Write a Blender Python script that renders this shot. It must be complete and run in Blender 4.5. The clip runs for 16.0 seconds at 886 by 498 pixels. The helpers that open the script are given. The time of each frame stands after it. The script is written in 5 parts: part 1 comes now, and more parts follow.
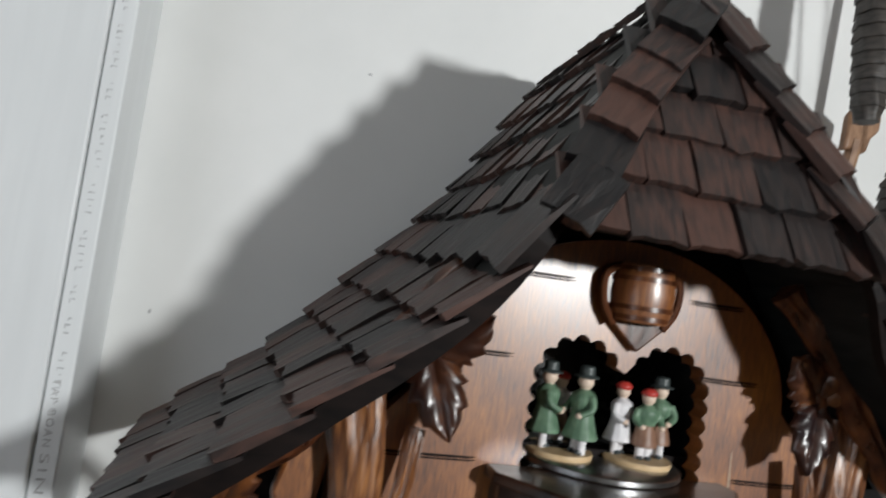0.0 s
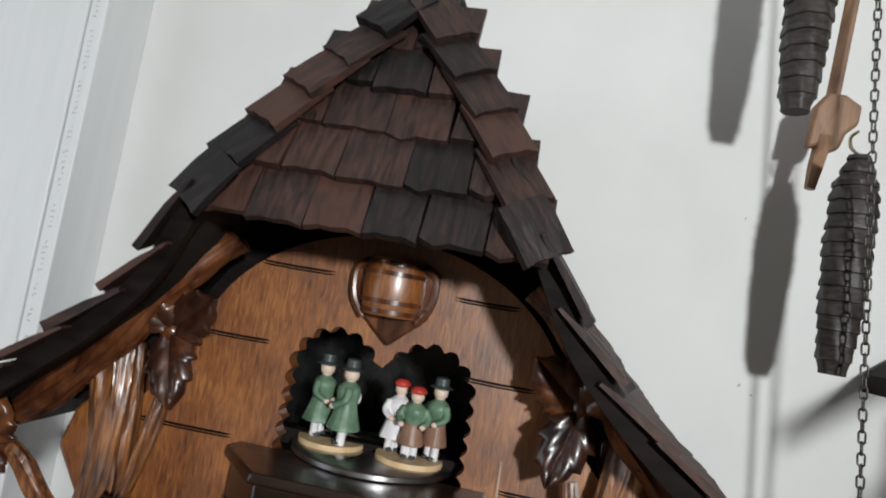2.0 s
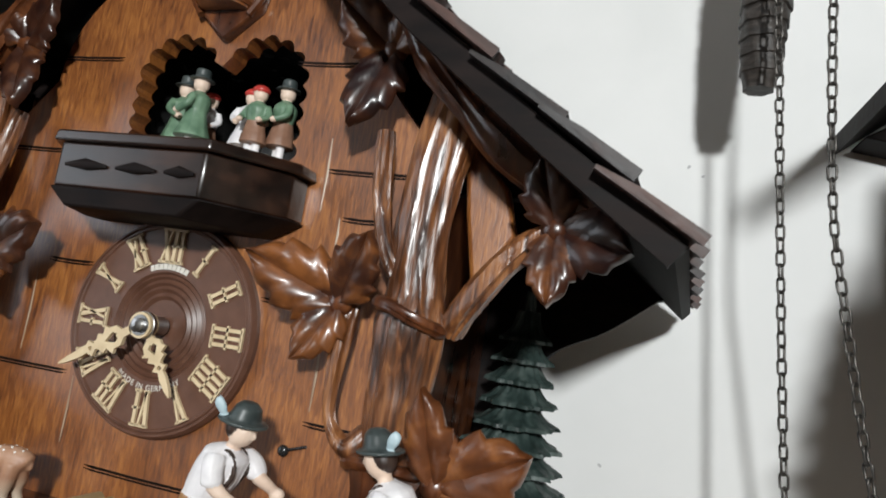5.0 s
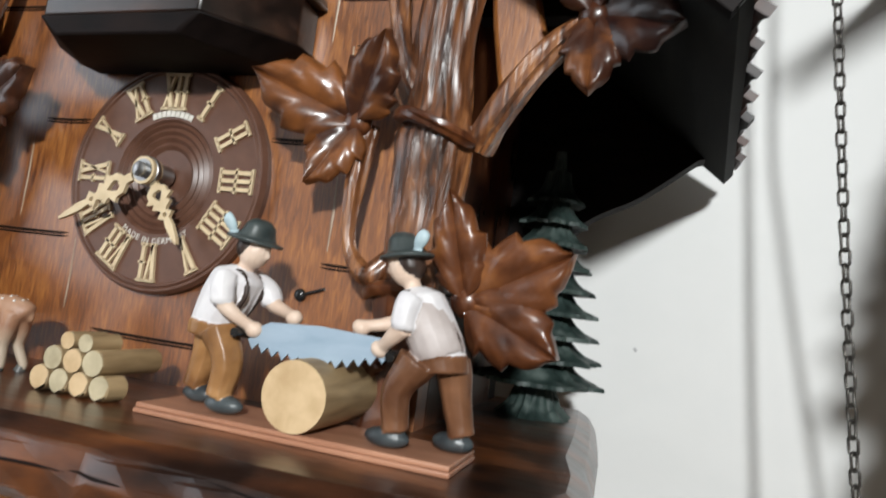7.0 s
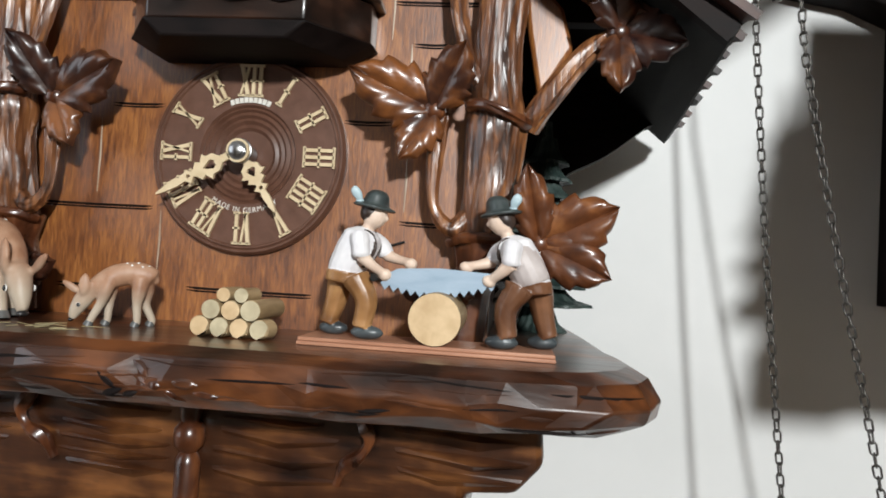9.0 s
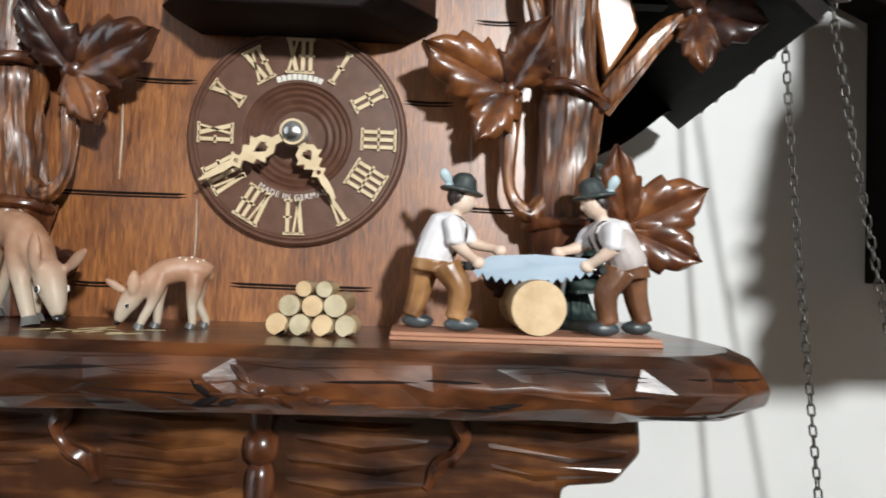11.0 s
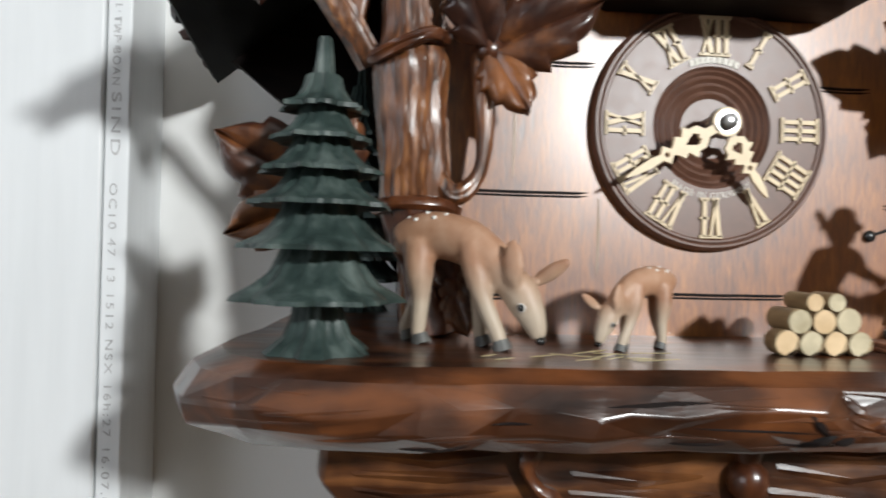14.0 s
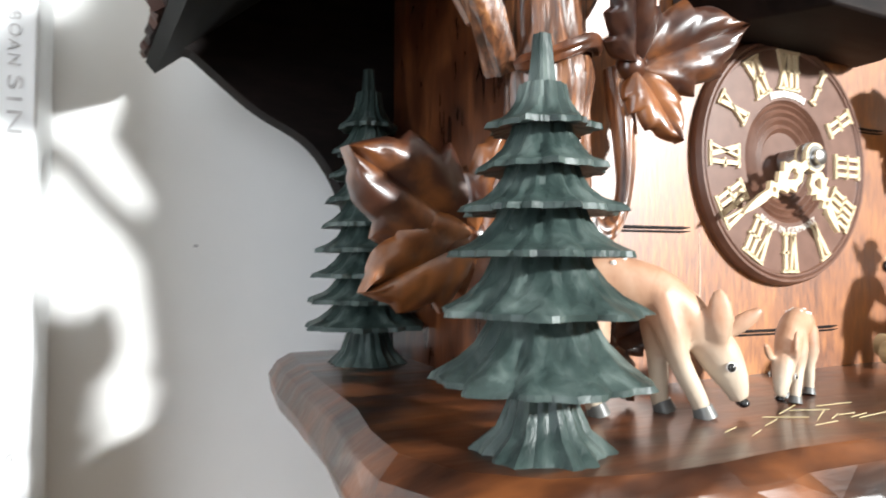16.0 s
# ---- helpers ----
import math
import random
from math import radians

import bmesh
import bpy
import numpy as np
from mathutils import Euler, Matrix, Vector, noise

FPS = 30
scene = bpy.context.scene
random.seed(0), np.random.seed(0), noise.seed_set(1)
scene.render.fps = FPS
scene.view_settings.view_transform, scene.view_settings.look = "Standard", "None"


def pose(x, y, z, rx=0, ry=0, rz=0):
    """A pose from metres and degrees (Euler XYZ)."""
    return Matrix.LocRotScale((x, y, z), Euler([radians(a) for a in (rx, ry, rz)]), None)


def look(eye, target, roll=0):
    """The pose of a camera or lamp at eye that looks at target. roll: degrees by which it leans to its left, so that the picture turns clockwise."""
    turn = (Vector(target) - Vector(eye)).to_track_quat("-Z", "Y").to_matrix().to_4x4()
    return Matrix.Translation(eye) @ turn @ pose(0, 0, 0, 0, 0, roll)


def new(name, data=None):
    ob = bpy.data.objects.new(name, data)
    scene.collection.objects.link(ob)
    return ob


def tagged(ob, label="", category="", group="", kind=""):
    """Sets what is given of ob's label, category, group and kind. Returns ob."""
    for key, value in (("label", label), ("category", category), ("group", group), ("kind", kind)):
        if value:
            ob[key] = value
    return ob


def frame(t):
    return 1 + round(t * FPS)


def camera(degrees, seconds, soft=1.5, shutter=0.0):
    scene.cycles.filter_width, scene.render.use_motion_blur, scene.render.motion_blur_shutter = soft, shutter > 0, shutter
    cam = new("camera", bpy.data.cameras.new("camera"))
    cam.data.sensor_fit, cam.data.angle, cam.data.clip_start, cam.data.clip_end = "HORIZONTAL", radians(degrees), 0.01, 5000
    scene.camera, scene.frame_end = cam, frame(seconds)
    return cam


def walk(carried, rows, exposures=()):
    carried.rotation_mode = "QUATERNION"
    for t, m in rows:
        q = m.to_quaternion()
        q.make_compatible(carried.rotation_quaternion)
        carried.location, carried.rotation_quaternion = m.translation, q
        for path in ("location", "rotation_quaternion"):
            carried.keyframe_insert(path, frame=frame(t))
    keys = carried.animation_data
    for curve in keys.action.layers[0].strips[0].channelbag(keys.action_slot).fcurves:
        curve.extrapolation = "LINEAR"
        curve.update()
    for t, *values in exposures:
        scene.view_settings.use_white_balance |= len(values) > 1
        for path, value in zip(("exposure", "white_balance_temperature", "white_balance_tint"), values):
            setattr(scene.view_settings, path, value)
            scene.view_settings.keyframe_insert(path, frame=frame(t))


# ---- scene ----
from mathutils.bvhtree import BVHTree

cam = camera(69.2, 16.0, soft=1.8, shutter=0.4)
PATH = [
    (0, (-0.146, -0.257, 1.643), (0.291, 1.692, 1.744), 8.5),
    (0.5, (-0.109, -0.266, 1.657), (0.317, 1.681, 1.83), 11.1),
    (1, (-0.045, -0.28, 1.665), (0.171, 1.701, 1.834), 11.4),
    (1.5, (0.007, -0.293, 1.664), (-0.012, 1.7, 1.828), 10.6),
    (2, (0.057, -0.283, 1.651), (-0.192, 1.697, 1.794), 9.9),
    (2.5, (0.095, -0.27, 1.644), (-0.286, 1.692, 1.724), 11.8),
    (3, (0.149, -0.256, 1.622), (-0.322, 1.686, 1.696), 10.3),
    (3.5, (0.168, -0.248, 1.609), (-0.398, 1.668, 1.703), 11.3),
    (4, (0.187, -0.242, 1.58), (-0.364, 1.678, 1.674), 11.1),
    (4.2, (0.187, -0.237, 1.563), (-0.364, 1.681, 1.695), 10.3),
    (6.3, (0.181, -0.206, 1.481), (-0.412, 1.687, 1.757), 7.9),
    (6.5, (0.184, -0.202, 1.475), (-0.397, 1.697, 1.717), 7.9),
    (7, (0.180, -0.197, 1.464), (-0.439, 1.696, 1.644), 7.3),
    (7.5, (0.159, -0.213, 1.454), (-0.35, 1.715, 1.489), 6.5),
    (8, (0.143, -0.246, 1.455), (-0.253, 1.714, 1.479), 4.8),
    (8.2, (0.137, -0.257, 1.457), (-0.222, 1.71, 1.496), 4.4),
    (10.3, (0.093, -0.282, 1.453), (0.097, 1.717, 1.514), 2.9),
    (10.5, (0.085, -0.281, 1.453), (0.114, 1.718, 1.52), 2.7),
    (11, (0.052, -0.265, 1.45), (0.124, 1.733, 1.495), 2.1),
    (11.5, (0.025, -0.255, 1.454), (0.155, 1.74, 1.504), 2.0),
    (12, (-0.008, -0.248, 1.454), (0.159, 1.744, 1.513), 1.5),
    (12.5, (-0.04, -0.242, 1.452), (0.128, 1.751, 1.482), 1.0),
    (13, (-0.066, -0.239, 1.448), (0.105, 1.754, 1.455), 1.4),
    (13.5, (-0.088, -0.237, 1.45), (0.084, 1.756, 1.444), 1.7),
    (14, (-0.118, -0.225, 1.452), (0.06, 1.767, 1.46), 1.5),
    (14.5, (-0.163, -0.206, 1.448), (0.085, 1.778, 1.465), 2.2),
    (15, (-0.19, -0.186, 1.447), (0.212, 1.773, 1.472), 2.8),
    (15.5, (-0.207, -0.17, 1.452), (0.404, 1.734, 1.494), 1.6),
    (16, (-0.215, -0.156, 1.462), (0.651, 1.647, 1.51), 0.2),
]
walk(cam, [(t, look(eye, target, roll)) for t, eye, target, roll in PATH],
     [(0, -0.33), (1, -0.38), (2, -0.35), (3.5, -0.2), (4, -0.15), (6.5, 0.05), (8, 0.08), (10.5, 0.17), (12.5, 0.25), (13.5, 0.12), (14, 0.2), (14.5, 0.42), (15, 0.82), (15.5, 1.25), (16, 1.58)])

# world, lamps
world = bpy.data.worlds.new("room_world")
scene.world = world
world.use_nodes = True
world.node_tree.nodes["Background"].inputs[0].default_value = (0.75, 0.85, 1.0, 1)
world.node_tree.nodes["Background"].inputs[1].default_value = 0.15


def area_lamp(name, eye, target, size_x, size_y, watts, colour, shape="RECTANGLE"):
    data = bpy.data.lights.new(name, "AREA")
    data.shape, data.size, data.size_y, data.energy, data.color = shape, size_x, size_y, watts, colour
    ob = new(name, data)
    ob.matrix_basis = look(eye, target)
    return ob


LAMP = (0.42, -1.0, 1.79)
area_lamp("room_lamp_light", LAMP, (0, 0, 1.55), 0.075, 0.075, 13.4, (0.97, 1.0, 1.0), "DISK")
area_lamp("window_light", (-1.42, -0.95, 1.75), (0.1, 0.0, 1.5), 0.8, 1.1, 6.8, (0.86, 0.92, 1.0))


# ---------- materials ----------
def material(name):
    m = bpy.data.materials.new(name)
    m.use_nodes = True
    t = m.node_tree
    return m, t, t.nodes["Principled BSDF"]


def ramp(t, stops):
    r = t.nodes.new("ShaderNodeValToRGB")
    while len(r.color_ramp.elements) < len(stops):
        r.color_ramp.elements.new(0.5)
    for e, (p, c) in zip(r.color_ramp.elements, stops):
        e.position, e.color = p, (*c, 1)
    return r


def textured(name, stops, stretch=(1, 1, 1), scale=60, detail=6, rough=0.5, rough_var=0.15, bump=0.2, bump_dist=0.0006,
             spots=0.25, spot_scale=18, coat=0.0, metal=0.0, island=0.0, coat_rough=0.15, distortion=0.3, spec=0.5):
    """Grain from a stretched noise, large uneven patches over it, gloss that varies with both, fine relief."""
    m, t, p = material(name)
    N, L = t.nodes.new, t.links.new
    co = N("ShaderNodeTexCoord")
    mp = N("ShaderNodeMapping")
    mp.inputs["Scale"].default_value = stretch
    L(co.outputs["Object"], mp.inputs[0])
    info = N("ShaderNodeObjectInfo")
    if island:
        shift = N("ShaderNodeVectorMath")
        shift.operation = "SCALE"
        shift.inputs[0].default_value = (3.1, 1.7, 2.3)
        L(info.outputs["Random"], shift.inputs["Scale"])
        L(shift.outputs[0], mp.inputs["Location"])
    n1 = N("ShaderNodeTexNoise")
    n1.inputs["Scale"].default_value, n1.inputs["Detail"].default_value, n1.inputs["Distortion"].default_value = scale, detail, distortion
    L(mp.outputs[0], n1.inputs["Vector"])
    n2 = N("ShaderNodeTexNoise")
    n2.inputs["Scale"].default_value, n2.inputs["Detail"].default_value = spot_scale, 3
    L(co.outputs["Object"], n2.inputs["Vector"])
    mix = N("ShaderNodeMath")
    mix.operation = "MULTIPLY_ADD"
    mix.inputs[1].default_value = spots
    L(n2.outputs["Fac"], mix.inputs[0])
    sub = N("ShaderNodeMath")
    sub.operation = "MULTIPLY_ADD"
    sub.inputs[1].default_value, sub.inputs[2].default_value = 1.0, -0.5 * spots
    L(n1.outputs["Fac"], sub.inputs[0])
    L(sub.outputs[0], mix.inputs[2])
    last = mix.outputs[0]
    if island:
        var = N("ShaderNodeMath")
        var.operation = "MULTIPLY_ADD"
        var.inputs[1].default_value = island
        L(info.outputs["Random"], var.inputs[0])
        off = N("ShaderNodeMath")
        off.operation = "ADD"
        off.inputs[1].default_value = -0.5 * island
        L(last, off.inputs[0])
        L(off.outputs[0], var.inputs[2])
        last = var.outputs[0]
    r = ramp(t, stops)
    L(last, r.inputs[0])
    L(r.outputs[0], p.inputs["Base Color"])
    rr = N("ShaderNodeMath")
    rr.operation = "MULTIPLY_ADD"
    rr.inputs[1].default_value, rr.inputs[2].default_value = rough_var, rough - 0.5 * rough_var
    L(n1.outputs["Fac"], rr.inputs[0])
    L(rr.outputs[0], p.inputs["Roughness"])
    p.inputs["Metallic"].default_value = metal
    p.inputs["Specular IOR Level"].default_value = spec
    p.inputs["Coat Weight"].default_value, p.inputs["Coat Roughness"].default_value = coat, coat_rough
    b = N("ShaderNodeBump")
    b.inputs["Strength"].default_value, b.inputs["Distance"].default_value = bump, bump_dist
    L(n1.outputs["Fac"], b.inputs["Height"])
    L(b.outputs[0], p.inputs["Normal"])
    return m


FACADE = textured("varnished_orange_wood", [(0.2, (0.075, 0.018, 0.003)), (0.5, (0.23, 0.070, 0.011)), (0.8, (0.42, 0.155, 0.028))],
                  (18, 18, 2.4), 50, 10, 0.5, 0.2, 0.35, 0.0004, 0.8, 30, 1.0, coat_rough=0.31, distortion=0.8, spec=0.9)
FACADE.node_tree.nodes["Principled BSDF"].inputs["Coat IOR"].default_value = 1.65
CARVED = textured("stained_carved_wood", [(0.25, (0.013, 0.004, 0.002)), (0.5, (0.07, 0.021, 0.008)), (0.78, (0.18, 0.06, 0.02))],
                  (3, 3, 0.8), 55, 6, 0.3, 0.2, 0.35, 0.0006, 0.7, 40, 0.4, coat_rough=0.2)
LEAFWOOD = textured("stained_leaf_wood", [(0.15, (0.012, 0.004, 0.004)), (0.5, (0.052, 0.017, 0.008)), (0.85, (0.22, 0.075, 0.02))],
                    (1.5, 2, 1.5), 70, 7, 0.36, 0.2, 0.4, 0.0005, 0.7, 60, 0.4, coat_rough=0.2, island=0.4)
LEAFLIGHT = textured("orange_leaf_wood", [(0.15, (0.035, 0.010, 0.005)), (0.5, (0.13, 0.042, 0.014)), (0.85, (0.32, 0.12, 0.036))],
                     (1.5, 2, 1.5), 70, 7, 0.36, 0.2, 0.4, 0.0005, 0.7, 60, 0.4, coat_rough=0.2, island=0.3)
# pale base colour stands in for the glint on glossy incised edges
GROOVEGLINT = textured("pale_groove_glint", [(0.3, (0.30, 0.21, 0.14)), (0.7, (0.48, 0.38, 0.29))], (4, 4, 0.6), 90, 4, 0.35)
TRUNK = textured("bark_wood", [(0.28, (0.03, 0.010, 0.004)), (0.5, (0.15, 0.052, 0.017)), (0.74, (0.34, 0.14, 0.046))],
                 (7, 7, 0.7), 70, 9, 0.38, 0.25, 0.75, 0.001, 0.8, 35, 0.55, coat_rough=0.24, spec=0.7)
SHELF = textured("hewn_log_wood", [(0.25, (0.012, 0.004, 0.002)), (0.5, (0.05, 0.016, 0.006)), (0.78, (0.16, 0.052, 0.016))],
                 (0.7, 2.5, 2.5), 40, 8, 0.34, 0.2, 0.5, 0.0012, 1.1, 38, 0.45, coat_rough=0.2, spec=0.4)
CONSOLE = textured("dark_stained_board", [(0.25, (0.010, 0.003, 0.0015)), (0.5, (0.055, 0.018, 0.006)), (0.78, (0.20, 0.075, 0.022))],
                   (0.45, 3, 3), 45, 8, 0.36, 0.2, 0.4, 0.0012, 1.0, 38, 0.4, coat_rough=0.16, spec=0.4)
DARK = textured("blackened_wood", [(0.3, (0.004, 0.003, 0.003)), (0.7, (0.014, 0.009, 0.008))], (1, 4, 4), 50, 5, 0.6, 0.2, 0.3, spec=0.12)
UNDER = textured("grey_stained_board", [(0.3, (0.007, 0.0075, 0.007)), (0.7, (0.022, 0.0225, 0.021))], (4, 1, 4), 40, 5, 0.65, 0.15, 0.3, spec=0.15)
SHINGLE = textured("weathered_shingle_wood", [(0.2, (0.005, 0.004, 0.0045)), (0.5, (0.021, 0.012, 0.0105)), (0.8, (0.066, 0.029, 0.021))],
                   (9, 1.2, 4), 60, 6, 0.52, 0.2, 0.5, 0.0008, 0.35, 60, 0.0, island=0.62)
DIAL = textured("brown_dial", [(0.3, (0.092, 0.040, 0.024)), (0.7, (0.128, 0.058, 0.036))], (1, 1, 1), 180, 4, 0.42, 0.1, 0.08, 0.0002, 0.3, 25, spec=0.6)
CREAM = textured("cream_plastic", [(0.3, (0.56, 0.43, 0.26)), (0.7, (0.7, 0.56, 0.36))], (1, 1, 1), 120, 3, 0.45, 0.1, 0.05)
FAINTINK = textured("worn_grey_ink", [(0.35, (0.46, 0.47, 0.48)), (0.65, (0.72, 0.73, 0.74))], (1, 1, 1), 400, 3, 0.6)
WHITEINK = textured("white_ink", [(0.3, (0.6, 0.57, 0.5)), (0.7, (0.75, 0.72, 0.66))], (1, 1, 1), 300, 2, 0.6)
BRASS = textured("aged_brass", [(0.3, (0.42, 0.34, 0.2)), (0.7, (0.62, 0.52, 0.34))], (1, 1, 1), 90, 3, 0.28, 0.15, 0.05, metal=1.0)
STEEL = textured("dull_steel", [(0.3, (0.3, 0.3, 0.3)), (0.7, (0.5, 0.5, 0.5))], (1, 1, 1), 90, 3, 0.3, 0.15, 0.05, metal=1.0)
CHAIN = textured("tarnished_chain_metal", [(0.3, (0.06, 0.055, 0.05)), (0.7, (0.14, 0.13, 0.12))], (1, 1, 1), 200, 3, 0.4, 0.15, 0.05, metal=0.8)
CONE = textured("cast_iron_cone", [(0.3, (0.018, 0.015, 0.013)), (0.7, (0.055, 0.045, 0.038))], (1, 1, 3), 160, 5, 0.5, 0.2, 0.5, 0.001, 0.4, 60)
FIR = textured("green_painted_fir", [(0.2, (0.012, 0.021, 0.019)), (0.5, (0.031, 0.049, 0.044)), (0.85, (0.11, 0.14, 0.128))],
               (1, 1, 0.3), 170, 7, 0.45, 0.2, 0.9, 0.0014, 0.9, 80, spec=0.35)
FAWN = textured("fawn_paint", [(0.25, (0.40, 0.20, 0.10)), (0.5, (0.55, 0.33, 0.19)), (0.8, (0.64, 0.46, 0.31))], (1, 1, 1), 60, 4, 0.45, 0.15, 0.25, 0.0005, 0.6, 40)
FAWNLIGHT = textured("pale_fawn_paint", [(0.25, (0.5, 0.38, 0.27)), (0.75, (0.7, 0.6, 0.47))], (1, 1, 1), 90, 4, 0.45, 0.15, 0.25, 0.0005, 0.5, 50)
DEERPAINT = textured("deer_paint", [(0.2, (0.27, 0.13, 0.072)), (0.5, (0.38, 0.205, 0.122)), (0.8, (0.46, 0.285, 0.19))], (1, 1, 0.5), 190, 7, 0.5, 0.15, 0.4, 0.0005, 0.8, 110)
t = DEERPAINT.node_tree
co, sep, mr, mx, pale = [t.nodes.new(k) for k in ("ShaderNodeTexCoord", "ShaderNodeSeparateXYZ", "ShaderNodeMapRange", "ShaderNodeMix", "ShaderNodeTexNoise")]
pale.inputs["Scale"].default_value = 160
t.links.new(co.outputs["Object"], pale.inputs["Vector"])
t.links.new(co.outputs["Generated"], sep.inputs[0])
wob = t.nodes.new("ShaderNodeMath")
wob.operation = "MULTIPLY_ADD"
wob.inputs[1].default_value = 0.16
t.links.new(pale.outputs["Fac"], wob.inputs[0])
t.links.new(sep.outputs[2], wob.inputs[2])
mr.inputs["From Min"].default_value, mr.inputs["From Max"].default_value = 0.36, 0.72
t.links.new(wob.outputs[0], mr.inputs["Value"])
mx.data_type = "RGBA"
[s for s in mx.inputs if s.type == "RGBA"][0].default_value = (0.46, 0.375, 0.285, 1)
t.links.new(mr.outputs[0], mx.inputs[0])
base = t.nodes["Principled BSDF"].inputs["Base Color"]
t.links.new(base.links[0].from_socket, [s for s in mx.inputs if s.type == "RGBA"][1])
t.links.new([s for s in mx.outputs if s.type == "RGBA"][0], base)
SPOT = textured("white_dots", [(0.3, (0.8, 0.78, 0.74)), (0.7, (0.86, 0.85, 0.82))], (1, 1, 1), 90, 2, 0.45)
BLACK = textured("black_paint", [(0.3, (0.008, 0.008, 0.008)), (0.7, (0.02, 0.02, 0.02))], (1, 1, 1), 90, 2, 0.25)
HOOF = textured("grey_hoof_paint", [(0.3, (0.06, 0.06, 0.06)), (0.7, (0.14, 0.14, 0.13))], (1, 1, 1), 90, 2, 0.4)
SHIRT = textured("white_shirt_paint", [(0.3, (0.66, 0.64, 0.66)), (0.7, (0.82, 0.8, 0.8))], (1, 1, 1), 110, 4, 0.5, 0.1, 0.3, 0.0005, 0.4, 70)
SKIN = textured("flesh_paint", [(0.3, (0.66, 0.48, 0.37)), (0.7, (0.78, 0.62, 0.5))], (1, 1, 1), 110, 3, 0.5)
HAIR = textured("dark_brown_paint", [(0.3, (0.02, 0.012, 0.01)), (0.7, (0.05, 0.03, 0.022))], (1, 1, 1), 160, 3, 0.45)
HAT = textured("grey_green_hat_paint", [(0.3, (0.025, 0.034, 0.034)), (0.7, (0.065, 0.08, 0.078))], (1, 1, 1), 140, 3, 0.4)
TROUSER = textured("tan_trouser_paint", [(0.25, (0.16, 0.07, 0.025)), (0.55, (0.34, 0.17, 0.065)), (0.8, (0.5, 0.28, 0.12))], (1, 1, 1), 80, 4, 0.35, 0.15, 0.3, 0.0006, 0.7, 60)
BROWNTROUSER = textured("brown_trouser_paint", [(0.25, (0.09, 0.035, 0.016)), (0.75, (0.26, 0.12, 0.06))], (1, 1, 1), 80, 4, 0.35, 0.15, 0.3, 0.0006, 0.6, 60)
VEST = textured("dusty_vest_paint", [(0.3, (0.42, 0.36, 0.34)), (0.7, (0.58, 0.52, 0.5))], (1, 1, 1), 110, 4, 0.5)
SHOE = textured("slate_shoe_paint", [(0.3, (0.025, 0.03, 0.034)), (0.7, (0.07, 0.085, 0.09))], (1, 1, 1), 110, 3, 0.35)
FEATHER = textured("pale_blue_feather_paint", [(0.3, (0.3, 0.42, 0.46)), (0.7, (0.55, 0.66, 0.7))], (1, 1, 1), 160, 3, 0.5)
SAW = textured("blue_grey_saw_paint", [(0.3, (0.27, 0.36, 0.45)), (0.7, (0.37, 0.46, 0.55))], (1, 3, 3), 60, 4, 0.35, 0.15, 0.1)
LOGEND = textured("pale_sawn_wood", [(0.3, (0.5, 0.34, 0.18)), (0.7, (0.66, 0.48, 0.28))], (1, 1, 1), 160, 5, 0.55, 0.1, 0.2)
LOGBARK = textured("log_bark", [(0.3, (0.2, 0.13, 0.06)), (0.7, (0.42, 0.3, 0.16))], (4, 0.6, 4), 60, 5, 0.55, 0.1, 0.4)
LOGGREY = textured("grey_log_wood", [(0.3, (0.36, 0.3, 0.19)), (0.7, (0.55, 0.47, 0.31))], (1, 1, 1), 160, 5, 0.55, 0.1, 0.2)
PLATE = textured("reddish_strip_wood", [(0.3, (0.3, 0.13, 0.075)), (0.7, (0.46, 0.23, 0.14))], (0.4, 4, 4), 70, 5, 0.4)
STRAW = textured("straw", [(0.3, (0.34, 0.28, 0.14)), (0.7, (0.5, 0.43, 0.25))], (1, 1, 1), 120, 3, 0.6)
GREEN = textured("green_coat_paint", [(0.3, (0.07, 0.14, 0.085)), (0.7, (0.18, 0.29, 0.19))], (1, 1, 1), 140, 4, 0.45)
REDDRESS = textured("brown_dress_paint", [(0.3, (0.18, 0.09, 0.055)), (0.7, (0.32, 0.18, 0.12))], (1, 1, 1), 140, 4, 0.45)
REDHAT = textured("red_hat_paint", [(0.3, (0.4, 0.03, 0.025)), (0.7, (0.6, 0.06, 0.045))], (1, 1, 1), 140, 3, 0.4)
PLASTER = textured("white_wall_paint", [(0.3, (0.74, 0.745, 0.735)), (0.7, (0.8, 0.8, 0.79))], (1, 1, 1), 14, 8, 0.62, 0.1, 0.25, 0.0012, 0.6, 3)
# beige picked only to warm the light that bounces into the shadows
BOUNCEWALL = textured("beige_bounce_wall", [(0.3, (0.52, 0.43, 0.32)), (0.7, (0.60, 0.50, 0.38))], (1, 1, 1), 14, 8, 0.62, 0.1, 0.25, 0.0012, 0.6, 3)
BALCONY = textured("near_black_stained_wood", [(0.25, (0.006, 0.003, 0.002)), (0.5, (0.017, 0.007, 0.004)), (0.8, (0.05, 0.02, 0.010))], (0.6, 3, 3), 45, 7, 0.34, 0.2, 0.35, 0.0008, 0.8, 38, 0.45, coat_rough=0.18)
PVC = textured("white_pvc", [(0.3, (0.74, 0.76, 0.77)), (0.7, (0.79, 0.81, 0.82))], (6, 6, 0.4), 20, 4, 0.38, 0.1, 0.06, 0.0005, 0.5, 8)
INK = textured("grey_ink", [(0.3, (0.36, 0.36, 0.365)), (0.7, (0.56, 0.56, 0.565))], (1, 1, 1), 300, 2, 0.6)
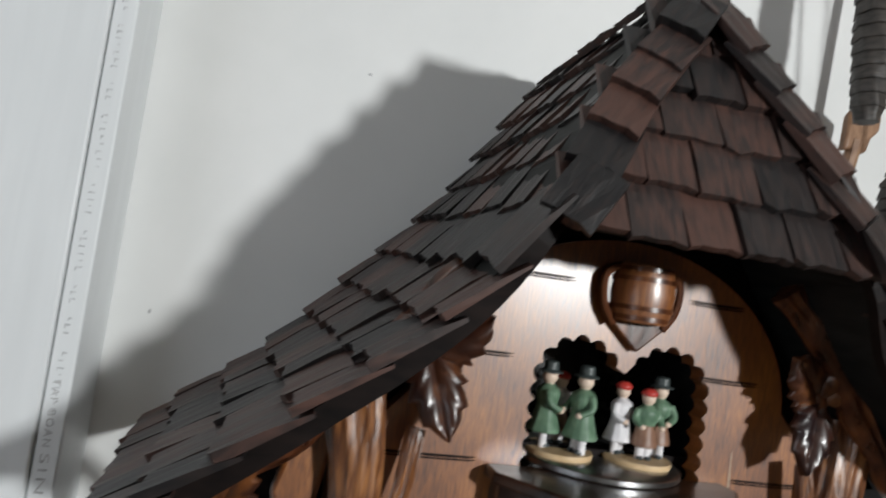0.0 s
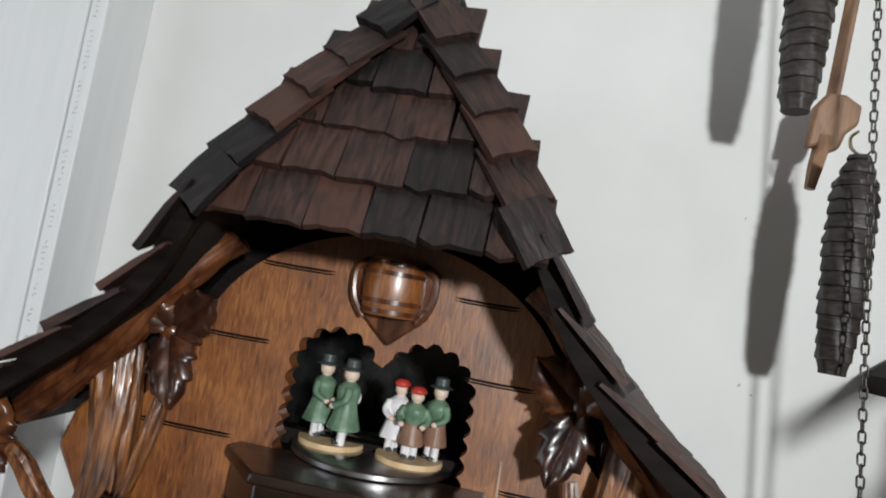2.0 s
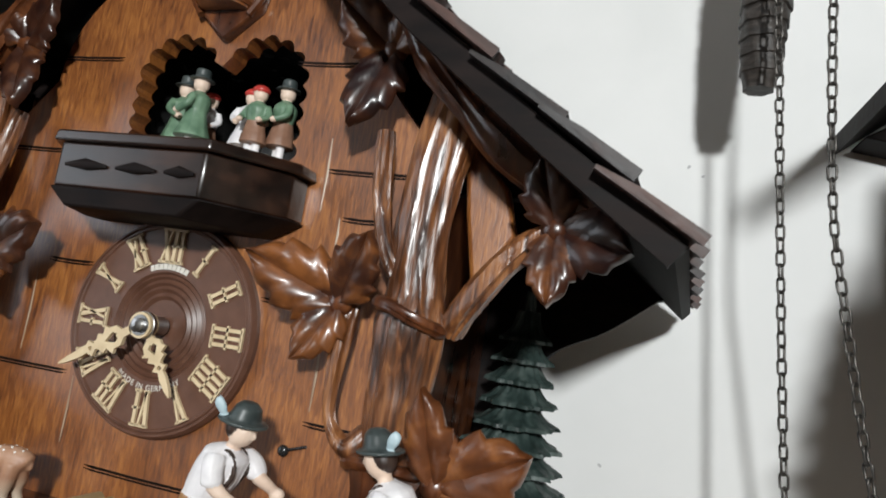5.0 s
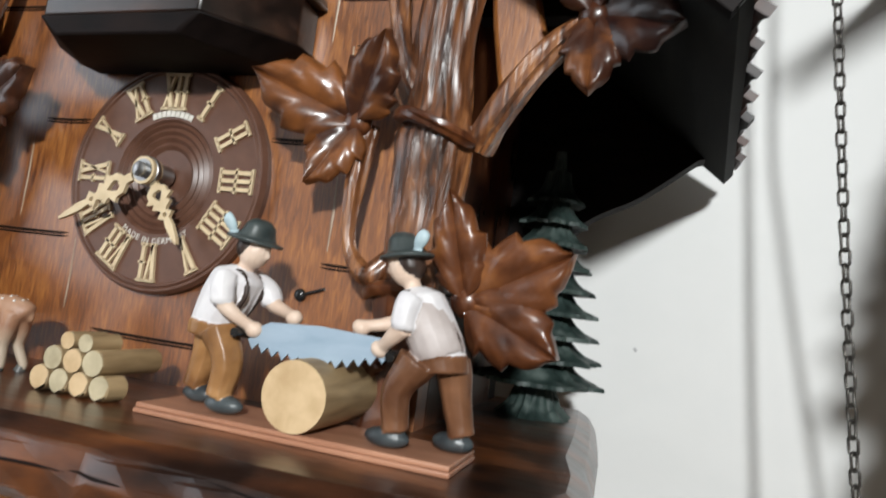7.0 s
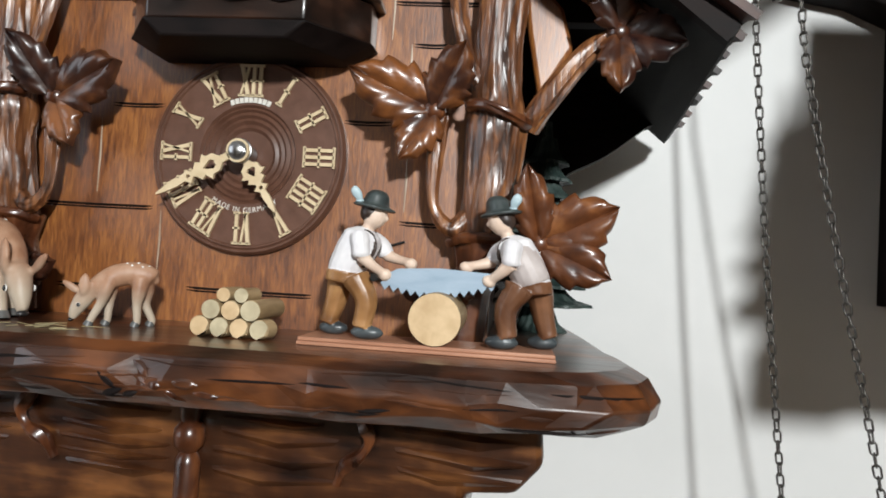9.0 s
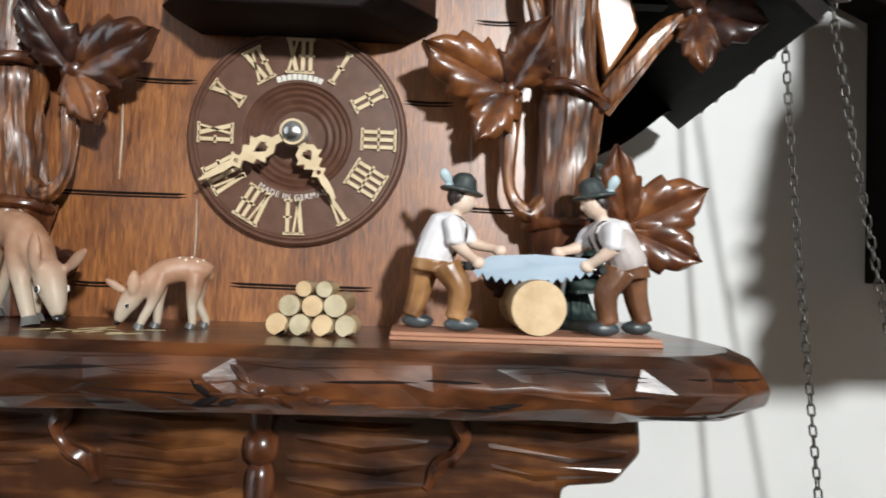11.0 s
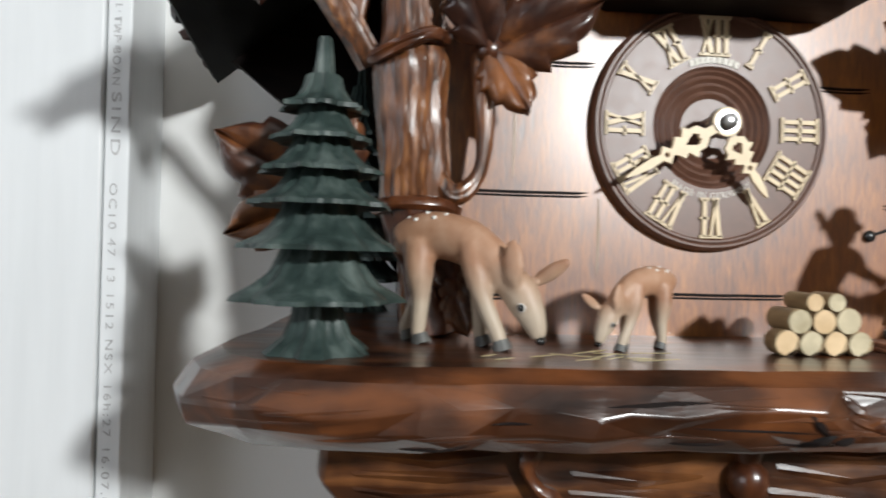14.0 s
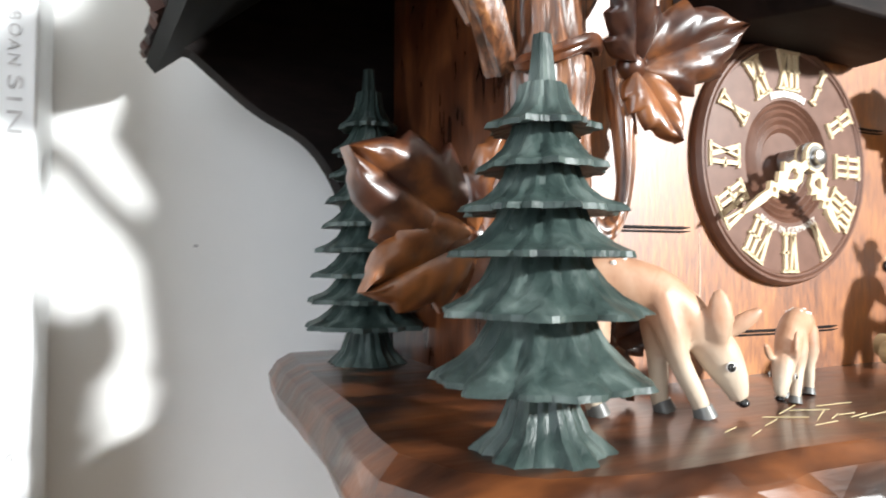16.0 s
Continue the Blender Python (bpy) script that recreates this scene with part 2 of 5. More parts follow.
FLOORWOOD = textured("floor_boards", [(0.3, (0.16, 0.09, 0.05)), (0.7, (0.3, 0.18, 0.1))], (0.5, 4, 4), 12, 5, 0.45)
PALEWOOD = textured("pale_carved_wood", [(0.3, (0.17, 0.085, 0.045)), (0.7, (0.36, 0.21, 0.125))], (3, 3, 0.8), 70, 5, 0.45, 0.15, 0.4)
NEIGHBOUR = textured("dull_brown_panel", [(0.3, (0.035, 0.018, 0.008)), (0.7, (0.09, 0.048, 0.022))], (5, 5, 0.7), 40, 5, 0.5)
YELLOWLEAF = textured("yellow_green_leaf_paint", [(0.3, (0.35, 0.36, 0.07)), (0.7, (0.55, 0.55, 0.16))], (1, 1, 1), 90, 4, 0.45)


# ---------- shapes ----------
def tint(bm, before, mi):
    bm.faces.ensure_lookup_table()
    for f in bm.faces[before:]:
        f.material_index = mi


def box(bm, x0, x1, y0, y1, z0, z1, mi=0, m=None):
    n = len(bm.faces)
    c = Matrix.Translation(((x0 + x1) / 2, (y0 + y1) / 2, (z0 + z1) / 2)) @ Matrix.Diagonal((x1 - x0, y1 - y0, z1 - z0, 1))
    bmesh.ops.create_cube(bm, size=1, matrix=(m @ c) if m else c)
    tint(bm, n, mi)


def ball(bm, c, r, mi=0, turn=None, u=14, v=9):
    """An ellipsoid."""
    n = len(bm.faces)
    r = (r, r, r) if isinstance(r, (int, float)) else r
    m = Matrix.Translation(c) @ (turn or Matrix()) @ Matrix.Diagonal((*r, 1))
    rings = []
    for i in range(1, v):
        a = math.pi * i / v
        rings.append([bm.verts.new(m @ Vector((math.sin(a) * math.cos(2 * math.pi * k / u), math.sin(a) * math.sin(2 * math.pi * k / u), math.cos(a)))) for k in range(u)])
    top, low = bm.verts.new(m @ Vector((0, 0, 1))), bm.verts.new(m @ Vector((0, 0, -1)))
    for k in range(u):
        q = (k + 1) % u
        bm.faces.new((top, rings[0][k], rings[0][q]))
        bm.faces.new((low, rings[-1][q], rings[-1][k]))
        for r0, r1 in zip(rings, rings[1:]):
            bm.faces.new((r0[k], r1[k], r1[q], r0[q]))
    tint(bm, n, mi)


def tube(bm, pts, radii, seg=12, mi=0, rough=0.0, squash=1.0, seed=0.0, close=True, flutes=0, depth=0.12):
    """A round limb through the points; rough makes it uneven, flutes cuts long hollow gouges into it."""
    pts = [Vector(p) for p in pts]
    if isinstance(radii, (int, float)):
        radii = [radii] * len(pts)
    n0 = len(bm.faces)
    up = Vector((0, 1, 0.013))
    rings = []
    for i, p in enumerate(pts):
        d = (pts[min(i + 1, len(pts) - 1)] - pts[max(i - 1, 0)]).normalized()
        a = d.cross(up).normalized()
        b = a.cross(d).normalized()
        ring = []
        for k in range(seg):
            w = 2 * math.pi * k / seg
            q = radii[i] * (1 + rough * (noise.noise((math.cos(w) * 2.3 + seed, math.sin(w) * 2.3, i * 0.12 + seed)) + 0.6 * noise.noise((math.cos(w) * 6 + seed, math.sin(w) * 6, i * 0.16)) - 0.5 * max(0, noise.noise((math.cos(w) * 9 + seed, math.sin(w) * 9, i * 0.1)))))
            if flutes:
                turn = flutes * w / (2 * math.pi) + 0.7 * noise.noise((math.cos(w) * 1.5 + seed, math.sin(w) * 1.5, i * 0.09)) + 0.25 * noise.noise((seed, 4.0, i * 0.2))
                q *= 1 - depth * math.sin(math.pi * (turn % 1.0)) * (0.6 + 0.7 * noise.noise((int(turn) * 3.7 + seed, i * 0.12, 1.0)) + 0.3)
            ring.append(bm.verts.new(p + a * (q * math.cos(w)) + b * (q * squash * math.sin(w))))
        rings.append(ring)
    for r0, r1 in zip(rings, rings[1:]):
        for k in range(seg):
            bm.faces.new((r0[k], r0[(k + 1) % seg], r1[(k + 1) % seg], r1[k]))
    if close:
        bm.faces.new(rings[0][::-1])
        bm.faces.new(rings[-1])
    tint(bm, n0, mi)


def smooth_path(pts, n=6):
    """Points of a Catmull-Rom curve through pts."""
    p = [Vector(q) for q in pts]
    p = [2 * p[0] - p[1]] + p + [2 * p[-1] - p[-2]]
    out = []
    for i in range(1, len(p) - 2):
        for k in range(n):
            t = k / n
            out.append(0.5 * (2 * p[i] + (p[i + 1] - p[i - 1]) * t + (2 * p[i - 1] - 5 * p[i] + 4 * p[i + 1] - p[i + 2]) * t * t + (3 * p[i] - p[i - 1] - 3 * p[i + 1] + p[i + 2]) * t ** 3))
    return out + [p[-2]]


def lathe(bm, profile, c=(0, 0, 0), seg=32, mi=0, axis="z", wave=None, turn=None):
    """Turns (radius, height) pairs round an axis through c. wave(i, angle) scales a ring's radius."""
    n0 = len(bm.faces)
    rings = []
    for i, (r, h) in enumerate(profile):
        ring = []
        for k in range(seg):
            w = 2 * math.pi * k / seg
            q = r * (wave(i, w) if wave else 1)
            v = (q * math.cos(w), q * math.sin(w), h) if axis == "z" else (q * math.cos(w), -h, q * math.sin(w))
            ring.append(bm.verts.new(Vector(c) + (turn @ Vector(v) if turn else Vector(v))))
        rings.append(ring)
    for r0, r1 in zip(rings, rings[1:]):
        for k in range(seg):
            bm.faces.new((r0[k], r0[(k + 1) % seg], r1[(k + 1) % seg], r1[k]))
    bm.faces.new(rings[0][::-1])
    bm.faces.new(rings[-1])
    tint(bm, n0, mi)


def plate(bm, outline, y0, y1, holes=(), mi=0):
    """A board cut along an outline of (x, z), with holes, between the depths y0 (front) and y1."""
    n0 = len(bm.faces)
    loops = []
    for loop in (outline, *holes):
        vs = [bm.verts.new((x, y0, z)) for x, z in loop]
        loops.append([bm.edges.new((vs[i], vs[(i + 1) % len(vs)])) for i in range(len(vs))])
    front = [f for f in bmesh.ops.triangle_fill(bm, use_beauty=True, use_dissolve=False, edges=[e for l in loops for e in l], normal=(0, -1, 0))["geom"] if isinstance(f, bmesh.types.BMFace)]
    more = bmesh.ops.extrude_face_region(bm, geom=front)["geom"]
    bmesh.ops.translate(bm, vec=(0, y1 - y0, 0), verts=[v for v in more if isinstance(v, bmesh.types.BMVert)])
    tint(bm, n0, mi)


def part(name, bm, mats, parent=None, label="", smooth=True, bevel=0.0, at=None, angle=40):
    """Links a bmesh, drawn in the world's metres, as one mesh object under a thing or part; with no parent it is a thing with its origin at `at`."""
    bmesh.ops.recalc_face_normals(bm, faces=bm.faces)
    if at is not None:
        bmesh.ops.translate(bm, vec=-Vector(at), verts=bm.verts)
    me = bpy.data.meshes.new(name)
    bm.to_mesh(me)
    bm.free()
    for mt in (mats if isinstance(mats, (list, tuple)) else [mats]):
        me.materials.append(mt)
    ob = new(name, me)
    if at is not None:
        ob.location = at
    if smooth:
        me.shade_smooth()
        me.set_sharp_from_angle(angle=radians(angle))
    if parent is not None:
        ob.parent = parent
        if parent.parent is None:
            ob.matrix_parent_inverse = Matrix.Translation(parent.location).inverted()
    if bevel:
        mod = ob.modifiers.new("worn_edges", "BEVEL")
        mod.width, mod.segments, mod.limit_method, mod.angle_limit = bevel, 2, "ANGLE", radians(35)
    if label:
        ob["label"] = label
    return ob


def thing(name, at, label, category, group="", kind=""):
    ob = new(name)
    ob.location = at
    ob.empty_display_size = 0.02
    return tagged(ob, label, category, group, kind)


B = bmesh.new

# ---------- room ----------
WALL = 0.155


def setting(name, boxes, mat, label, category):
    bm = B()
    for b in boxes:
        box(bm, *b)
    return tagged(part(name, bm, mat, smooth=False), label, category, "", "structure")


wall_back = setting("wall_back", [(-1.6, 1.6, WALL, WALL + 0.1, 0, 2.5)], PLASTER, "white painted plaster wall behind the clocks", "wall")
# east and south walls are unseen and added as warm reflectors
setting("wall_east", [(1.6, 1.7, -2.4, WALL + 0.1, 0, 2.5)], BOUNCEWALL, "unseen side wall of the room, beige to warm the bounced light", "wall")
setting("wall_south", [(-1.7, 1.7, -2.5, -2.4, 0, 2.5)], BOUNCEWALL, "unseen wall behind the camera, beige to warm the bounced light", "wall")
setting("wall_west", [(-1.7, -1.6, -2.4, -1.45, 0, 2.5), (-1.7, -1.6, -0.45, WALL + 0.1, 0, 2.5), (-1.7, -1.6, -1.45, -0.45, 0, 1.1), (-1.7, -1.6, -1.45, -0.45, 2.4, 2.5)],
        PLASTER, "white painted side wall with a window opening", "wall")
setting("floor", [(-1.7, 1.7, -2.5, WALL + 0.1, -0.06, 0)], FLOORWOOD, "brown wooden floor boards", "floor")
setting("ceiling", [(-1.7, 1.7, -2.5, WALL + 0.1, 2.5, 2.56)], PLASTER, "white painted ceiling", "ceiling")

# drilled holes and chips in the plaster
for x, z, r in ((0.2545, 1.769, 0.0013), (0.2615, 1.7685, 0.0013), (0.2555, 1.7615, 0.0013), (0.2625, 1.7605, 0.0012), (0.206, 1.627, 0.0008), (0.214, 1.622, 0.0007), (0.196, 1.735, 0.0006), (-0.118, 1.768, 0.0009), (0.176, 1.455, 0.0008), (-0.225, 1.60, 0.0009), (-0.19, 1.47, 0.0007)):
    bm = B()
    lathe(bm, [(r * 0.3, 0.0), (r, 0.0002), (r * 1.3, 0.0001)], (x, WALL - 0.0002, z), 10, axis="y", wave=lambda i, w: 1 + 0.25 * math.sin(2 * w + x * 90))
    part("plaster_hole", bm, INK, wall_back)

# ---------- the chalet clock ----------
SHELF_Z = 1.423
clock = thing("cuckoo_clock", (0, WALL, 1.34), "large carved chalet cuckoo clock of varnished brown wood on the wall", "cuckoo clock")


# front board with its scalloped double-arched window
def scallop(cx, cz, r, a0, a1, n, bump=0.0028):
    """An arc of small round bites."""
    out = []
    for i in range(n):
        for k in range(5):
            a = radians(a0 + (a1 - a0) * (i + k / 5) / n)
            q = r + bump * math.sin(math.pi * k / 5)
            out.append((cx + q * math.cos(a), cz + q * math.sin(a)))
    return out


def edge_bumps(x, z0, z1, n, out_dir):
    pts = []
    for i in range(n):
        for k in range(5):
            pts.append((x + out_dir * 0.0028 * math.sin(math.pi * k / 5), z0 + (z1 - z0) * (i + k / 5) / n))
    return pts


window_hole = [(-0.038, 1.566)] + edge_bumps(0.044, 1.566, 1.607, 5, 1) + scallop(0.0245, 1.607, 0.0195, 0, 150, 6) + [(0.003, 1.6145)] + scallop(-0.0185, 1.607, 0.0195, 30, 180, 6) + edge_bumps(-0.038, 1.607, 1.568, 5, -1)
arch = [(0.086 * math.cos(a), 1.605 + 0.068 * math.sin(a)) for a in [radians(d) for d in range(0, 181, 6)]]
facade_line = [(-0.112, 1.4), (0.112, 1.4), (0.112, 1.575)] + arch + [(-0.112, 1.575)]
bm = B()
plate(bm, facade_line, 0.004, 0.014, [window_hole])
facade = part("facade", bm, FACADE, clock, "varnished orange-brown front board with carved plank lines", smooth=False)

# incised plank lines
LINES = [(-0.10, -0.045, 1.4745), (-0.068, -0.043, 1.522), (0.043, 0.064, 1.5175), (-0.026, 0.033, 1.4385), (0.070, 0.098, 1.4735), (0.072, 0.09, 1.553),
         (-0.09, -0.05, 1.617), (0.040, 0.072, 1.617), (-0.09, -0.07, 1.437), (-0.062, -0.026, 1.653), (0.03, 0.06, 1.651), (-0.108, -0.06, 1.572), (0.062, 0.105, 1.572)]
for x0, x1, z in LINES:
    bm = B()
    mid = (x0 + x1) / 2
    for dz, thick in ((0.0, 0.00055), (-0.0013, 0.0004)):
        tube(bm, [(x0, 0.0039, z + dz + 0.0003), (x0 + 0.004, 0.0039, z + dz), (mid, 0.0039, z + dz - 0.0002), (x1 - 0.004, 0.0039, z + dz), (x1, 0.0039, z + dz + 0.0003)], [0.0001, thick, thick, thick, 0.0001], 6, squash=0.3)
    part("plank_line", bm, DARK, facade)
# upright plank joints, their edge highlights painted in as pale slivers
for x, z0, z1 in ((-0.041, 1.445, 1.473), (0.071, 1.54, 1.553), (0.072, 1.478, 1.505), (-0.073, 1.48, 1.515), (0.062, 1.555, 1.585)):
    bm = B()
    tube(bm, [(x, 0.0039, z0), (x + 0.0003, 0.0039, (z0 + z1) / 2), (x, 0.0039, z1)], [0.0002, 0.0005, 0.0002], 6, squash=0.3)
    part("plank_joint", bm, GROOVEGLINT, facade)

bm = B()
ball(bm, (0.0645, 0.0030, 1.462), (0.0023, 0.0016, 0.0023))
tube(bm, [(0.0645, 0.0032, 1.462), (0.0735, 0.0034, 1.4650)], 0.0006, 8)
part("stop_knob", bm, BLACK, facade, "small black knob")

# house sides and back board with curved brackets under the eaves
bm = B()
box(bm, -0.112, -0.104, 0.014, 0.110, 1.4, 1.6)
part("side_wall", bm, CARVED, clock, bevel=0.001)
bm = B()
box(bm, 0.104, 0.112, 0.014, 0.110, 1.4, 1.6)
part("side_wall", bm, CARVED, clock, bevel=0.001)
curve = [(0.112, 1.44), (0.126, 1.462), (0.134, 1.49), (0.148, 1.512), (0.172, 1.526), (0.196, 1.545)]
right = [(v.x, v.z) for v in smooth_path([(x, 0, z) for x, z in curve], 6)]
bm = B()
plate(bm, [(-0.112, 1.4), (0.112, 1.4)] + right + [(0.206, 1.5475), (0.18, 1.567), (0.157, 1.587), (0.135, 1.609), (0.094, 1.655), (0.055, 1.705), (0.022, 1.757), (0, 1.78), (-0.022, 1.757), (-0.055, 1.705), (-0.094, 1.655), (-0.135, 1.609), (-0.157, 1.587), (-0.18, 1.567), (-0.206, 1.5475)] + [(-x, z) for x, z in right[::-1]], 0.110, 0.122)
part("back_board", bm, DARK, clock, "dark back board with curved brackets", smooth=False)
# dark sheet behind the front board, stands in for shade in the open gable
bm = B()
plate(bm, [(-0.16, 1.57), (0.16, 1.57), (0.12, 1.602), (0.092, 1.632), (0.072, 1.664), (0.05, 1.706), (0, 1.765), (-0.05, 1.706), (-0.072, 1.664), (-0.092, 1.632), (-0.12, 1.602)], 0.018, 0.026, [[(-0.05, 1.56 + 0.017), (0.055, 1.56 + 0.017), (0.055, 1.635), (-0.05, 1.635)]])
part("gable_lining", bm, DARK, clock, smooth=False)
# hollow box round the dancing stage
bm = B()
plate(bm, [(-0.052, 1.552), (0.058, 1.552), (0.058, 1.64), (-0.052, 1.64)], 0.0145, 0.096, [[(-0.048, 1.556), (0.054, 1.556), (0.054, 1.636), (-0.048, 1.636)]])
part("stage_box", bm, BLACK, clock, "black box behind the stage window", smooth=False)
bm = B()
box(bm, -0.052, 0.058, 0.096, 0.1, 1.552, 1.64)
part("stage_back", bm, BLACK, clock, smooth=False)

# ---------- roof ----------
# the front edge of a slope from ridge to eave, and its back edge at the wall
BACK_Y = 0.124
FRONT = [(0.001, -0.022, 1.791), (0.019, -0.031, 1.767), (0.0335, -0.039, 1.744), (0.049, -0.047, 1.721), (0.0625, -0.056, 1.697), (0.0745, -0.0645, 1.672), (0.089, -0.059, 1.6465), (0.110, -0.055, 1.624),
         (0.1335, -0.0525, 1.6045), (0.162, -0.050, 1.582), (0.184, -0.0475, 1.5655), (0.201, -0.045, 1.553)]
REAR = [(0.001, BACK_Y, 1.791), (0.026, BACK_Y, 1.764), (0.060, BACK_Y, 1.711), (0.099, BACK_Y, 1.661), (0.141, BACK_Y, 1.615), (0.163, BACK_Y, 1.592), (0.186, BACK_Y, 1.572), (0.216, BACK_Y, 1.547)]


def even(pts, n=60):
    """The same curve as n + 1 points at even steps of length."""
    p = smooth_path(pts, 10)
    run = [0.0]
    for a, b in zip(p, p[1:]):
        run.append(run[-1] + (b - a).length)
    out = []
    for k in range(n + 1):
        s = run[-1] * k / n
        i = max(0, min(len(p) - 2, next((q - 1 for q, v in enumerate(run) if v >= s), len(p) - 2)))
        out.append(p[i].lerp(p[i + 1], (s - run[i]) / (run[i + 1] - run[i])))
    return out, run[-1]


front, front_length = even([(max(0, x - 0.0035), y + 0.003, z - 0.0045) for x, y, z in FRONT])
rear, _ = even([(max(0, x - 0.0035), y, z - 0.0045) for x, y, z in REAR])


def at_u(line, u):
    u = max(0.0, min(1.0, u)) * (len(line) - 1)
    i = min(int(u), len(line) - 2)
    return line[i].lerp(line[i + 1], u - i)


def on_slope(u, v):
    return at_u(front, u).lerp(at_u(rear, u), v)


def slope_axes(u, v, side):
    """Downhill, across and outward directions of a slope."""
    flip = Vector((side, 1, 1))
    down = ((on_slope(min(1, u + 0.02), v) - on_slope(max(0, u - 0.02), v)) * flip).normalized()
    across = ((on_slope(u, 1) - on_slope(u, 0)) * flip).normalized() * side
    out = across.cross(-down).normalized()
    return down, -down.cross(out).normalized() * -1, out


bm = B()
for side in (1, -1):
    rows = []
    for k in range(0, 21):
        u = k / 20
        row = []
        for v, depth in ((0.02, 0.0005), (1, 0.0005), (1, 0.006), (0.02, 0.006)):
            p = on_slope(u, v) * Vector((side, 1, 1)) - slope_axes(u, v, side)[2] * depth
            if abs(p.x) < 0.002 or p.x * side < 0:
                p.x = side * 0.0005
            row.append(bm.verts.new(p))
        rows.append(row)
    for r0, r1 in zip(rows, rows[1:]):
        for k in range(4):
            bm.faces.new((r0[k], r0[(k + 1) % 4], r1[(k + 1) % 4], r1[k]))
    bm.faces.new(rows[0])
    bm.faces.new(rows[-1])
quad = [(-0.069, -0.057, 1.671), (0.069, -0.057, 1.671), (0.001, -0.013, 1.781), (-0.001, -0.013, 1.781)]
lo = [bm.verts.new(q) for q in quad]
hi = [bm.verts.new((x, y + 0.006, z - 0.003)) for x, y, z in quad]
bm.faces.new(lo), bm.faces.new(hi[::-1])
for k in range(4):
    bm.faces.new((lo[k], lo[(k + 1) % 4], hi[(k + 1) % 4], hi[k]))
roof = part("roof", bm, UNDER, clock, "steep half-hipped roof of dark brown wooden shingles", smooth=False)

rng = random.Random(7)
WIDTHS = (0.017, 0.02, 0.023, 0.026, 0.029)
LONG = 0.034


def shingle_mesh(width, length, thick, seed):
    """A tapered chip of wood with an uneven lower edge."""
    r = random.Random(seed)
    bm = B()
    n = 5
    rows = []
    for yy, th in ((-length / 2, thick), (0.1 * length, thick * 0.8), (length / 2, thick * 0.35)):
        row = []
        for k in range(n):
            x = -width / 2 + width * k / (n - 1)
            jag = r.uniform(-0.04, 0.04) * length if yy < 0 else 0
            row.append((bm.verts.new((x, yy + jag, 0)), bm.verts.new((x, yy + jag, th * r.uniform(0.85, 1.1)))))
        rows.append(row)
    for r0, r1 in zip(rows, rows[1:]):
        for k in range(n - 1):
            bm.faces.new((r0[k][1], r0[k + 1][1], r1[k + 1][1], r1[k][1]))
            bm.faces.new((r0[k][0], r1[k][0], r1[k + 1][0], r0[k + 1][0]))
        bm.faces.new((r0[0][0], r0[0][1], r1[0][1], r1[0][0]))
        bm.faces.new((r0[-1][0], r1[-1][0], r1[-1][1], r0[-1][1]))
    for row, flip in ((rows[0], 1), (rows[-1], -1)):
        for k in range(n - 1):
            bm.faces.new((row[k][0], row[k + 1][0], row[k + 1][1], row[k][1])[::flip])
    bmesh.ops.recalc_face_normals(bm, faces=bm.faces)
    me = bpy.data.meshes.new("shingle")
    bm.to_mesh(me)
    bm.free()
    me.materials.append(SHINGLE)
    return me


BLANKS = [shingle_mesh(w, LONG, 0.0034, i) for i, w in enumerate(WIDTHS)]


def lay(bottom, across, down, out, width, length=LONG, lift=0.0, turn=None):
    """One shingle with the middle of its lower edge at a place."""
    i = min(range(5), key=lambda k: abs(WIDTHS[k] - width))
    ob = bpy.data.objects.new("shingle", BLANKS[i])
    scene.collection.objects.link(ob)
    m = Matrix((across, -down, out)).transposed().to_4x4()
    m = Matrix.Translation(bottom + out * lift) @ m @ pose(0, 0, 0, -4.5 + rng.uniform(-1.5, 1.5), rng.uniform(-1.5, 1.5), rng.uniform(-2.5, 2.5) if turn is None else turn) @ pose(0, length / 2, 0.0012)
    ob.parent = roof
    ob.matrix_basis = m @ Matrix.Diagonal((width / WIDTHS[i] * rng.uniform(0.97, 1.0), length / LONG, rng.uniform(0.85, 1.2), 1))
    return ob


ROWS = 12
hip_u = 5.15 / 11
for side in (1, -1):
    for k in range(ROWS):
        u = 1.012 - k / ROWS
        if u * front_length < 0.012:
            continue
        size = (on_slope(u, 1) - on_slope(u, 0)).length
        w = rng.uniform(0.004, 0.02)
        pos = -0.004
        while pos < size - 0.004:
            width = w if pos < 0 and w > 0.011 else rng.choice((0.018, 0.02, 0.022, 0.025, 0.027))
            width = min(width, size + 0.003 - pos)
            if width < 0.009:
                break
            v = (pos + width / 2) / size
            down, across, out = slope_axes(u, min(1, v), side)
            p = on_slope(u + rng.uniform(-0.006, 0.006), v) * Vector((side, 1, 1))
            if u < hip_u:
                p -= out * 0.0045 * (1 - v)
            lay(p, across, down, out, width - 0.0006, min(LONG, u * front_length - 0.001), 0.0005 * (k % 2))
            pos += width
# half hip
top, foot = Vector((0, -0.016, 1.785)), Vector((0, -0.0635, 1.666))
hip_d = (foot - top).normalized()
hip_out = Vector((1, 0, 0)).cross(-hip_d).normalized()
hip_rows = 6
